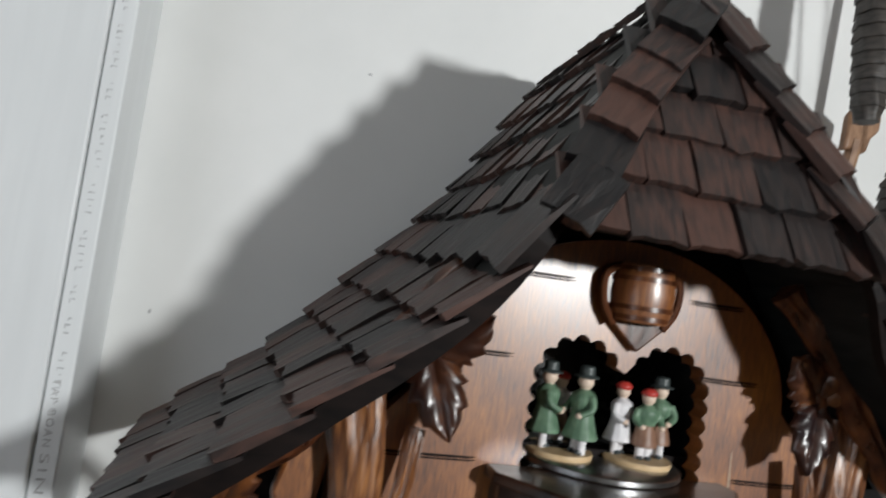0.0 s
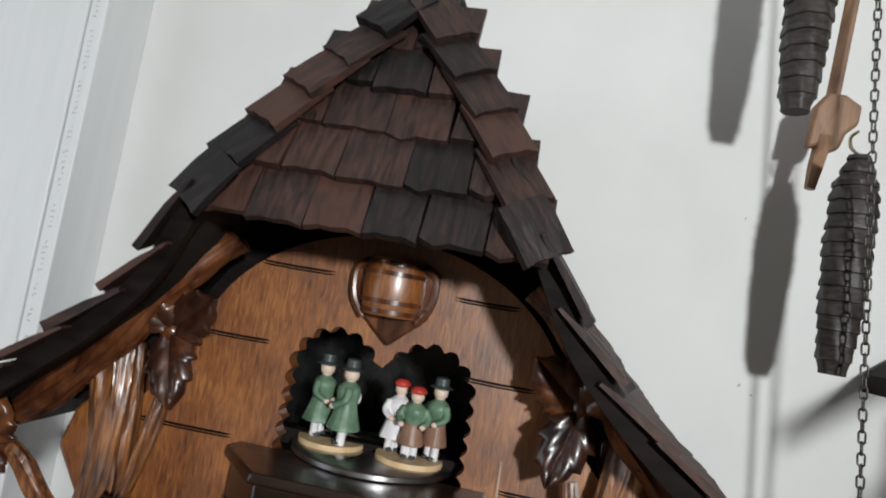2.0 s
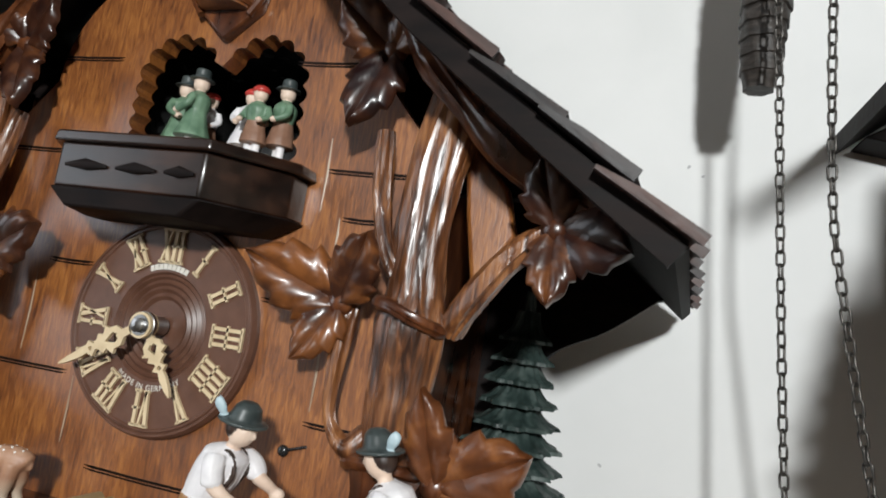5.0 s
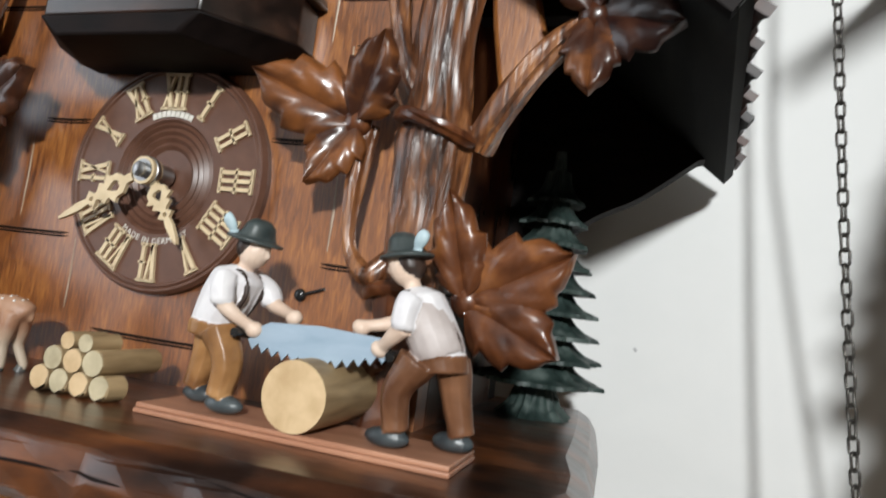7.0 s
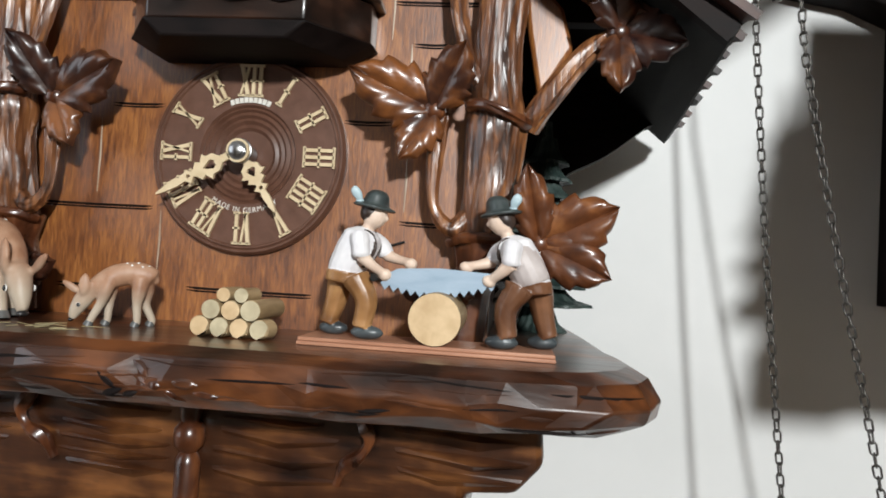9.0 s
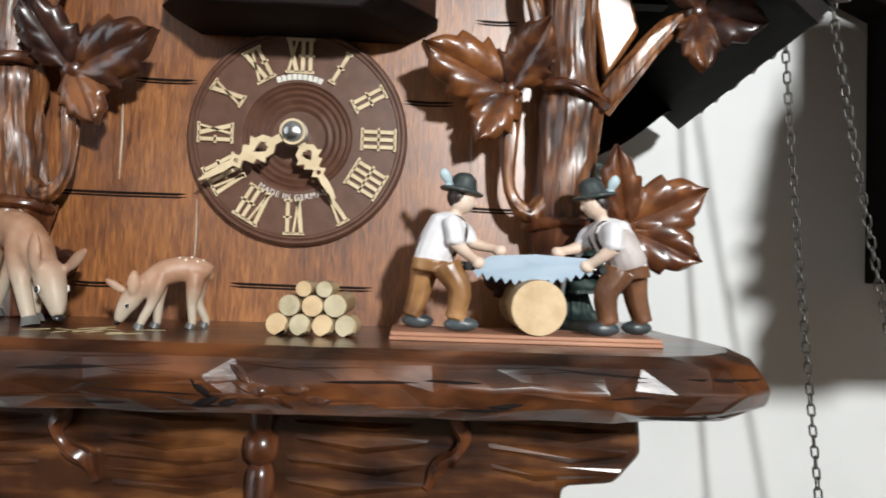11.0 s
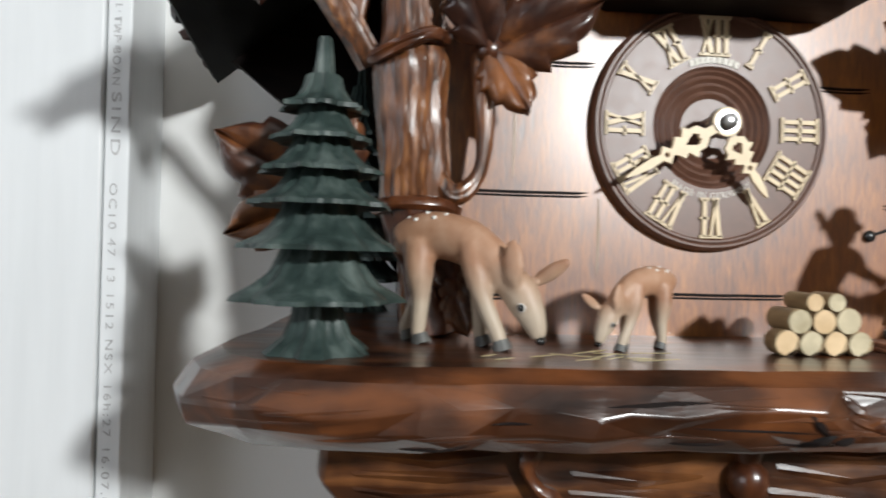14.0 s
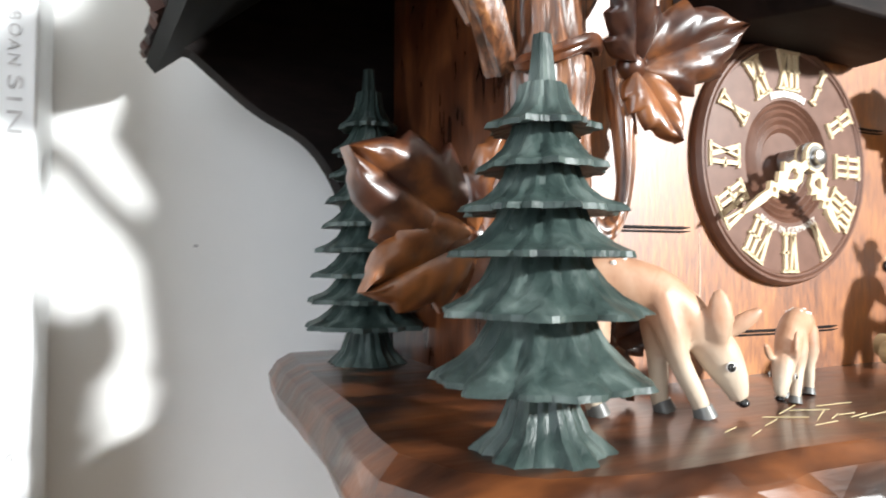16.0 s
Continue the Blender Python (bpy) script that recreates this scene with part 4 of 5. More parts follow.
def leaflet(bm, base, angle, length, width, tilt=15, curl=0.12, seed=0, lobes=True):
    """A carved leaf from a base point, pointing along angle in the plane of the front, with folded midrib, veins and toothed edge."""
    a, t = radians(angle), radians(tilt)
    X = Vector((math.cos(a) * math.cos(t), -math.sin(t), math.sin(a) * math.cos(t)))
    side = Vector((-math.sin(a), 0, math.cos(a)))
    out = X.cross(side).normalized()
    if out.y > 0:
        out = -out
    r = random.Random(seed)
    nu, nv = 42, 18
    top, low = [], []
    ph, teeth = r.uniform(0, 1), r.uniform(3.2, 4.2)
    for i in range(nu + 1):
        u = i / nu
        w = width * 0.52 * min(math.sin(math.pi * u ** 0.68) ** 0.62 if u < 1 else 0.0, 2.9 * (1 - u))
        tr, lr = [], []
        for j in range(nv + 1):
            v = 2 * j / nv - 1
            av = abs(v)
            notch = 1.0
            if lobes and 0.22 < u < 0.96:
                notch = 0.80 + 0.26 * ((u * teeth + ph + (0.37 if v > 0 else 0.0)) % 1.0) ** 1.3
            vein = ((u - av * 0.42) * 3.6 + 0.3 * ph) % 1.0
            h = length * (0.060 * math.sin(math.pi * min(1, av * 0.92)) - 0.07 * av * av) + curl * length * math.sin(u * 2.4) * 0.5
            h -= 0.016 * length * math.exp(-((vein - 0.5) / 0.10) ** 2) * min(1, 3 * av) * (1 - av ** 3)
            h += 0.010 * length * math.sin(math.pi * ((vein + 0.5) % 1.0)) * av - 0.016 * length * math.exp(-(av / 0.09) ** 2)
            p = Vector(base) + X * (length * (u + 0.06 * av * (1 - u))) + side * (w * v * (1 - (1 - notch) * av ** 3)) + out * h
            tr.append(bm.verts.new(p))
            lr.append(bm.verts.new(p - out * (0.0022 * (1 - 0.5 * av))))
        top.append(tr)
        low.append(lr)
    for i in range(nu):
        for j in range(nv):
            bm.faces.new((top[i][j], top[i + 1][j], top[i + 1][j + 1], top[i][j + 1]))
            bm.faces.new((low[i][j], low[i][j + 1], low[i + 1][j + 1], low[i + 1][j]))
        bm.faces.new((top[i][0], low[i][0], low[i + 1][0], top[i + 1][0]))
        bm.faces.new((top[i][nv], top[i + 1][nv], low[i + 1][nv], low[i][nv]))
    for j in range(nv):
        bm.faces.new((top[0][j], top[0][j + 1], low[0][j + 1], low[0][j]))


def leaf_spray(node, leaves, side, seed, wood=LEAFWOOD):
    """A spray of carved leaves round a node: the node is a knob, each leaf a part under it."""
    bm = B()
    x, y, z = node
    ball(bm, (side * x, y, z), (0.005, 0.004, 0.005))
    knob = part("leaf_spray", bm, CARVED, clock, "spray of glossy carved wooden leaves")
    for i, (angle, length, width, tilt) in enumerate(leaves):
        bm = B()
        leaflet(bm, (side * x, y - 0.001 - 0.0006 * i, z), angle if side > 0 else 180 - angle, length, width, tilt, seed=seed + i)
        part("leaf", bm, wood, knob, angle=60)


for side in (1, -1):
    leaf_spray((0.085, -0.012, 1.520), [(158, 0.039, 0.027, 12), (240, 0.026, 0.019, 8), (62, 0.031, 0.021, 22)], side, 10)
    leaf_spray((0.158, -0.016, 1.553), [(-15, 0.027, 0.024, 16), (-88, 0.026, 0.018, 10), (105, 0.024, 0.019, 15)], side, 20)
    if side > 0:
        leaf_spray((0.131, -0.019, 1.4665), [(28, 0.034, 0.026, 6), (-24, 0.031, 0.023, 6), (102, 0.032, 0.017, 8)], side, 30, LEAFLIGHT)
    else:
        leaf_spray((0.136, -0.010, 1.469), [(28, 0.042, 0.031, 6), (-22, 0.036, 0.025, 8), (102, 0.030, 0.017, 8)], side, 30)
    leaf_spray((0.09, -0.012, 1.615), [(140, 0.029, 0.024, 14), (252, 0.034, 0.023, 10), (50, 0.02, 0.018, 20)], side, 40)
    leaf_spray((0.096, -0.012, 1.44), [(160, 0.022, 0.015, 12), (60, 0.02, 0.014, 12), (250, 0.017, 0.012, 10)], side, 60)


# ---------- figures ----------
def fir(at, height, radius, seed, label, owner=None, many=False):
    """A turned and notched fir tree: flared foot, overlapping skirts, thin tip."""
    r0 = random.Random(seed)
    x, y, z = at
    tree = owner or thing("fir_tree", at, label, "tree figurine", "fir trees on the shelf")

    def wave(depth, n, ph):
        return lambda i, w: 1 + (depth * 1.5 * ((1 - abs(math.sin(n * w / 2 + ph))) ** 1.6 - 0.30) * (1, 1, 1, 0.75, 0.45, 0.2, 0, 0)[i] + 0.3 * depth * math.sin(n * 1.7 * w + ph) + (0.06 * abs(math.sin(1.5 * n * w + ph)) if i in (1, 2, 3) else 0.03 * math.sin(3 * n * w + 5 * i)) + 0.05 * noise.noise((3 * math.cos(w) + seed, 3 * math.sin(w), i + ph)))

    bm = B()
    foot = [(radius * 0.66, 0), (radius * 0.62, 0.012), (radius * 0.44, 0.05), (radius * 0.34, 0.11), (radius * 0.30, 0.2)]
    lathe(bm, [(r, z + h * height) for r, h in foot], (x, y, 0), 60, wave=lambda i, w: 1 + 0.22 * (abs(math.sin(3 * w)) - 0.5) * (1 - i / 5) + 0.05 * math.sin(17 * w))
    part("foot", bm, FIR, tree, angle=28)
    tiers = [(0.165, 1.0, 0.17), (0.325, 0.94, 0.15), (0.46, 0.86, 0.12), (0.565, 0.72, 0.115), (0.665, 0.60, 0.11), (0.765, 0.50, 0.09)]
    if many:
        tiers = [(0.13 + 0.083 * k, 1.0 - 0.068 * k, 0.105) for k in range(9)]
    for k, (h, r, tall) in enumerate(tiers):
        bm = B()
        rr, zz = radius * r, z + h * height
        t = tall * height
        lathe(bm, [(rr * 0.35, zz + 0.014 * height), (rr * 0.92, zz + 0.002 * height), (rr * 1.04, zz - 0.002 * height), (rr * 1.02, zz + 0.012 * height), (rr * 0.82, zz + 0.28 * t), (rr * 0.66, zz + 0.50 * t), (rr * 0.54, zz + 0.78 * t), (rr * 0.46, zz + t + 0.02 * height)],
              (x, y, 0), 96, wave=wave(0.10 + 0.03 * (k % 2), r0.choice((7, 8, 9)), r0.uniform(0, 6)))
        part("tier", bm, FIR, tree, angle=28)
    bm = B()
    lathe(bm, [(radius * 0.27, z + 0.77 * height), (radius * 0.15, z + 0.84 * height), (radius * 0.115, z + 0.92 * height), (radius * 0.085, z + height)], (x, y, 0), 24, wave=lambda i, w: 1 + 0.15 * math.sin(5 * w))
    part("tip", bm, FIR, tree)
    return tree


fir((-0.1365, -0.0415, SHELF_Z), 0.0885, 0.0210, 1, "carved dark green fir tree figurine standing on the shelf")
fir((-0.131, 0.088, SHELF_Z - 0.001), 0.118, 0.0225, 2, "taller green fir tree figurine at the back of the shelf", many=True)
fir((0.137, 0.088, SHELF_Z - 0.001), 0.118, 0.025, 3, "taller green fir tree figurine at the back of the shelf", many=True)


def blended(bm, size):
    """Melts overlapping limbs into one carved skin."""
    me = bpy.data.meshes.new("skin")
    bm.to_mesh(me)
    bm.free()
    tmp = new("skin", me)
    mod = tmp.modifiers.new("melt", "REMESH")
    mod.mode, mod.voxel_size, mod.use_smooth_shade = "VOXEL", size, True
    mod = tmp.modifiers.new("soften", "SMOOTH")
    mod.factor, mod.iterations = 0.5, 5
    bpy.context.view_layer.update()
    out = bpy.data.meshes.new_from_object(tmp.evaluated_get(bpy.context.evaluated_depsgraph_get()))
    bpy.data.objects.remove(tmp)
    bm = bmesh.new()
    bm.from_mesh(out)
    for f in bm.faces:
        f.material_index = 0
    return bm


def one_skin(bm, size):
    """Melts the pieces of a doll into one carved skin that keeps their paint."""
    bm.faces.ensure_lookup_table()
    bm.verts.index_update()
    tree = BVHTree.FromBMesh(bm)
    paint = [f.material_index for f in bm.faces]
    out = blended(bm, size)
    for f in out.faces:
        hit = tree.find_nearest(f.calc_center_median())
        f.material_index = paint[hit[2]] if hit[2] is not None else 0
    return out


def deer(at, s, face, turn, label, name):
    """Grazing deer, facing +x for face=1; s is its shoulder height."""
    bm = B()
    P = lambda u, v, w: (u * s, v * s, w * s)
    # body, neck, head
    tube(bm, smooth_path([P(-0.64, 0, 0.78), P(-0.54, 0, 0.84), P(-0.30, 0, 0.89), P(0.0, 0, 0.83), P(0.22, 0, 0.69), P(0.36, 0, 0.55), P(0.44, 0, 0.45)], 5),
         [s * q for q in np.interp(np.linspace(0, 1, 31), [0, 0.08, 0.25, 0.5, 0.7, 0.85, 1], [0.06, 0.175, 0.20, 0.195, 0.175, 0.14, 0.11])], 20, 0, squash=0.85)
    tube(bm, smooth_path([P(0.36, 0, 0.58), P(0.46, 0, 0.46), P(0.58, 0, 0.26), P(0.64, 0, 0.10)], 5), [s * q for q in np.interp(np.linspace(0, 1, 16), [0, 0.2, 0.45, 0.8, 1], [0.09, 0.15, 0.15, 0.095, 0.06])], 16, 0, squash=0.85)
    # legs
    stance = ((-0.50, -0.50, -0.62, 0.09, 0.145), (-0.42, -0.38, -0.40, -0.10, 0.15), (0.04, 0.09, 0.10, 0.08, 0.12), (0.05, 0.20, 0.33, -0.09, 0.13))
    for u0, u1, u2, v, thigh in stance:
        path = smooth_path([P(u0, v * 0.6, 0.82), P(0.5 * u0 + 0.5 * u1, v, 0.58), P(u1, v, 0.36), P(u2, v, 0.10), P(u2 + 0.01, v, 0.03)], 5)
        tube(bm, path, [s * q for q in np.interp(np.linspace(0, 1, len(path)), [0, 0.3, 0.5, 0.85, 1], [thigh, thigh * 0.80, 0.078, 0.06, 0.066])], 14, 0)
    ball(bm, P(0.46, -0.14, 0.68), (0.095 * s, 0.040 * s, 0.19 * s), 0, Matrix.Rotation(radians(-4), 4, "Y"))
    ball(bm, P(0.69, 0.11, 0.61), (0.07 * s, 0.038 * s, 0.20 * s), 0, Matrix.Rotation(radians(58), 4, "Y"))
    ball(bm, P(-0.66, 0, 0.80), (0.05 * s, 0.045 * s, 0.09 * s), 0)
    bm = blended(bm, 0.024 * s)
    for u0, u1, u2, v, thigh in stance:
        tube(bm, [P(u2 + 0.015, v, 0.08), P(u2 + 0.04, v, 0.0)], [0.066 * s, 0.085 * s], 12, 2)
    ball(bm, P(0.655, 0, 0.085), (0.045 * s, 0.06 * s, 0.035 * s), 3)
    # eyes
    for v in (0.135, -0.135):
        ball(bm, P(0.53, v, 0.34), (0.036 * s, 0.012 * s, 0.036 * s), 4)
        ball(bm, P(0.53, v * 1.05, 0.34), (0.030 * s, 0.018 * s, 0.030 * s), 3)
    # white dots
    r = random.Random(3)
    for k in range(5):
        u, v = -0.52 + 0.085 * k + r.uniform(-0.015, 0.015), 0.115 if k % 2 else 0.06
        z = 0.882 - 0.45 * abs(u + 0.30) ** 1.5 + 0.2 * math.sqrt(1 - (v / 0.17) ** 2)
        for q in (1, -1):
            ball(bm, P(u, q * v, z), 0.021 * s, 4, u=8, v=6)
    bmesh.ops.transform(bm, matrix=Matrix.Translation(at) @ Matrix.Rotation(radians(turn), 4, "Z") @ Matrix.Diagonal((face * 0.96, 1, 1, 1)), verts=bm.verts)
    return tagged(part(name, bm, [DEERPAINT, FAWNLIGHT, HOOF, BLACK, SPOT], at=at, angle=70), label, "deer figurine")


deer((-0.0925, -0.026, SHELF_Z), 0.0385, 1, -30, "pale brown spotted grazing deer figurine on the shelf", "deer_figurine")
deer((-0.0392, -0.029, SHELF_Z), 0.0242, -1, 24, "small spotted fawn figurine grazing on the shelf", "fawn_figurine")


def sawyer(at, face, coat, stoop, label):
    """A wooden sawyer doll bending over a saw, facing +x for face=1; one plain mesh."""
    bm = B()
    # legs: rear and front, wide stance
    for hip, knee, ankle, toe in (((-0.0055, 0.003, 0.026), (-0.0075, 0.004, 0.015), (-0.010, 0.004, 0.005), 0.006), ((0.0015, -0.004, 0.025), (0.0065, -0.005, 0.016), (0.0055, -0.005, 0.005), 0.0065)):
        tube(bm, smooth_path([hip, knee, ankle], 4), [0.0056, 0.0054, 0.005, 0.0047, 0.0044, 0.0042, 0.004, 0.0038, 0.0038], 12, 1, rough=0.12)
        ball(bm, (ankle[0] + 0.0022, ankle[1], 0.0028), (toe, 0.0031, 0.0029), 3)
    # hips, trunk, shoulders
    tube(bm, smooth_path([(-0.004, 0, 0.0235), (-0.003, 0, 0.0285), (-0.001, 0, 0.0345), (0.0015, 0, 0.041), (0.0028, 0, 0.0455)], 4),
         [s for s in np.interp(np.linspace(0, 1, 17), [0, 0.25, 0.55, 0.85, 1], [0.0066, 0.0074, 0.0080, 0.0076, 0.003])], 16, 0, rough=0.06, squash=0.95)
    tube(bm, [(-0.004, 0, 0.0225), (-0.0035, 0, 0.027)], [0.0071, 0.0074], 16, 1)
    if coat:
        tube(bm, smooth_path([(-0.0034, -0.0006, 0.0275), (-0.001, -0.0012, 0.0345), (0.0012, -0.0012, 0.0408)], 4), [0.0073, 0.0076, 0.0076, 0.0076, 0.0076, 0.0074, 0.0072, 0.0068, 0.0062], 16, 6)
    # arms: upper sleeves, bare forearms, fists
    for v, elbow, reach, low in ((-0.0068, (0.0042, 0.0335), 0.0120, 0.0262), (0.006, (0.0105, 0.0345), 0.0205, 0.0312)):
        tube(bm, smooth_path([(0.002, v * 0.9, 0.0425), (elbow[0] * 0.75, v * 1.25, 0.5 * (0.0435 + elbow[1])), (elbow[0], v * 1.25, elbow[1])], 4), [0.0034, 0.0037, 0.0037, 0.0036, 0.0035, 0.0034, 0.0034, 0.0035, 0.0030], 12, 0, rough=0.12)
        tube(bm, smooth_path([(elbow[0], v * 1.25, elbow[1] + 0.0003), (0.5 * (elbow[0] + reach), v * 1.0, 0.5 * (elbow[1] + low) + 0.0004), (reach, v * 0.55, low + 0.001)], 4), [0.0025, 0.0025, 0.0024, 0.0023, 0.0021, 0.002, 0.0019, 0.0019, 0.0019], 10, 2)
        ball(bm, (reach + 0.0008, v * 0.5, low + 0.0004), (0.0027, 0.0024, 0.0026), 2)
    # braces over the shirt, belt
    for v in (-0.0035, 0.0035):
        tube(bm, smooth_path([(0.0040, v, 0.029), (0.0082, v, 0.037), (0.0050, v, 0.0440), (-0.0030, v, 0.0415), (-0.0085, v * 0.6, 0.034), (-0.0098, v * 0.4, 0.029)], 4), 0.0007, 6, 4)
    # neck, head, nose, hair, hat with brim and feather
    tube(bm, [(0.0032, 0, 0.044), (0.0050, 0, 0.0485)], [0.0026, 0.0026], 10, 2)
    ball(bm, (0.0062, 0, 0.0505), (0.0046, 0.0043, 0.0053), 2, Matrix.Rotation(radians(18), 4, "Y"))
    ball(bm, (0.0105, 0, 0.0498), (0.0011, 0.0009, 0.0012), 2)
    ball(bm, (0.0043, 0, 0.0522), (0.0043, 0.0046, 0.0046), 4)
    tilt = Matrix.Translation((0.0055, 0, 0.0545)) @ Matrix.Rotation(radians(10), 4, "Y")
    lathe(bm, [(0.0004, 0.0), (0.0078, -0.0009), (0.0082, 0.0002), (0.0058, 0.0009), (0.0052, 0.0026), (0.0045, 0.0052), (0.0026, 0.0070), (0.0003, 0.0074)], (0, 0, 0), 24, 5, turn=tilt, wave=lambda i, w: 1 + (0.07 * math.sin(2 * w + 0.5) if i in (1, 2) else 0.05 * math.sin(3 * w)))
    tube(bm, smooth_path([(0.001, -0.0045, 0.0565), (-0.0015, -0.0052, 0.0605), (-0.003, -0.0045, 0.0615)], 4), [0.0010, 0.0016, 0.0019, 0.002, 0.002, 0.0019, 0.0017, 0.0012, 0.0006], 8, 7, squash=0.6)
    bm = one_skin(bm, 0.00045)
    # stoop over the saw
    for v in bm.verts:
        v.co.x += stoop * max(0.0, v.co.z - 0.022) / 0.038
        v.co.z *= 0.93
    bmesh.ops.transform(bm, matrix=Matrix.Translation(at) @ Matrix.Diagonal((face, 1, 1, 1)), verts=bm.verts)
    return tagged(part("sawyer_doll", bm, [SHIRT, TROUSER if not coat else BROWNTROUSER, SKIN, SHOE, HAIR, HAT, VEST, FEATHER], at=at, angle=70), label, "doll", "sawyers with a two-man saw")


PLATE_Z = SHELF_Z + 0.003
strip = thing("base_strip", (0.092, -0.03, SHELF_Z), "thin reddish two-layer wooden strip under the sawyers", "base")
bm = B()
box(bm, 0.0425, 0.1385, -0.043, -0.018, SHELF_Z, SHELF_Z + 0.0015)
part("lower_board", bm, PLATE, strip, bevel=0.0004)
bm = B()
box(bm, 0.0428, 0.1382, -0.0425, -0.0185, SHELF_Z + 0.0015, PLATE_Z)
part("upper_board", bm, PLATE, strip, bevel=0.0004)
sawyer((0.0600, -0.031, PLATE_Z), 1, False, 0.0012, "painted wooden sawyer doll in white shirt and tan trousers")
sawyer((0.1262, -0.031, PLATE_Z), -1, True, 0.0060, "painted wooden sawyer doll in grey vest and brown trousers")

# log between them
bm = B()
tube(bm, [(0.094, -0.044, PLATE_Z + 0.0098), (0.094, -0.042, PLATE_Z + 0.0098), (0.094, -0.01, PLATE_Z + 0.0098)], [0.0096, 0.0098, 0.0098], 32, 1)
for f in bm.faces:
    if len(f.verts) > 10:
        f.material_index = 0
tagged(part("log", bm, [LOGEND, LOGBARK], at=(0.094, -0.03, PLATE_Z)), "pale round sawn log lying on the strip", "log")

# two-man saw
teeth = []
nt = 26
for i in range(nt + 1):
    u = i / nt
    x = 0.0715 + 0.044 * u
    z = 1.4455 - 0.0035 * math.sin(math.pi * u) + 0.002 * u
    teeth.append((x, z + (0.0 if i % 2 else 0.0022)))
top = [(0.1155, 1.4535), (0.094, 1.4545), (0.078, 1.4535), (0.0712, 1.4500)]
bm = B()
plate(bm, teeth + top, -0.0345, -0.0335)
saw = tagged(part("two_man_saw", bm, SAW, at=(0.094, -0.034, 1.4425), smooth=False), "blue-grey toothed two-man saw held over the log", "saw")
for x in (0.0695, 0.1175):
    bm = B()
    tube(bm, [(x - 0.0025, -0.034, 1.4495), (x + 0.0025, -0.034, 1.4495)], 0.0016, 10)
    tube(bm, [(x, -0.039, 1.4495), (x, -0.029, 1.4495)], 0.0014, 10)
    part("saw_handle", bm, BLACK, saw)

# stacked logs
stack = thing("log_pile", (0.015, -0.025, SHELF_Z), "small pile of pale greyish round logs on the shelf", "log pile")
r = 0.0039
rows = [(0, [(-1.5, 1.03), (-0.5, 1.0), (0.5, 1.0), (1.5, 1.0)]), (1, [(-1, 0.97), (0, 0.97), (1, 1.05)]), (2, [(-0.4, 0.72), (0.5, 0.74)])]
for level, items in rows:
    for k, (u, q) in enumerate(items):
        bm = B()
        cx, cz = 0.0155 + u * 2.02 * r, SHELF_Z + r * q + level * 1.75 * r
        back = 0.007 if level == 0 else 0.024 if (level, k) == (1, 2) else 0.013 - 0.002 * k
        tube(bm, [(cx, -0.041, cz), (cx, -0.0405, cz), (cx + 0.001, -0.041 + back, cz)], [r * q * 0.95, r * q, r * q], 18, 1)
        for f in bm.faces:
            if len(f.verts) > 10:
                f.material_index = 0
        part("log", bm, [LOGGREY if (k + level) % 2 else LOGEND, LOGBARK], stack)

# straw under the deer
bm = B()
rs = random.Random(5)
for k in range(13):
    x, y = -0.064 + rs.uniform(-0.03, 0.02), -0.046 + rs.uniform(-0.008, 0.008)
    a, l = rs.uniform(-0.5, 0.5), rs.uniform(0.004, 0.012)
    tube(bm, [(x, y, SHELF_Z + 0.0003), (x + l * math.cos(a), y + l * math.sin(a), SHELF_Z + rs.uniform(0.0003, 0.0012))], 0.00014, 4)
tagged(part("straw", bm, STRAW, at=(-0.066, -0.046, SHELF_Z)), "scattered thin yellow straw on the shelf", "straw", "", "stuff")

# dancing stage
bm = B()
lathe(bm, [(0.0005, 1.5705), (0.0375, 1.5705), (0.0385, 1.5712), (0.0385, 1.5732), (0.0375, 1.5738), (0.0005, 1.5738)], (0.003, 0.022, 0), 48)
tagged(part("turntable", bm, STEEL, at=(0.003, 0.0225, 1.5705)), "round dark metal turntable of the dancing stage", "turntable")
DISC_Z = 1.5742


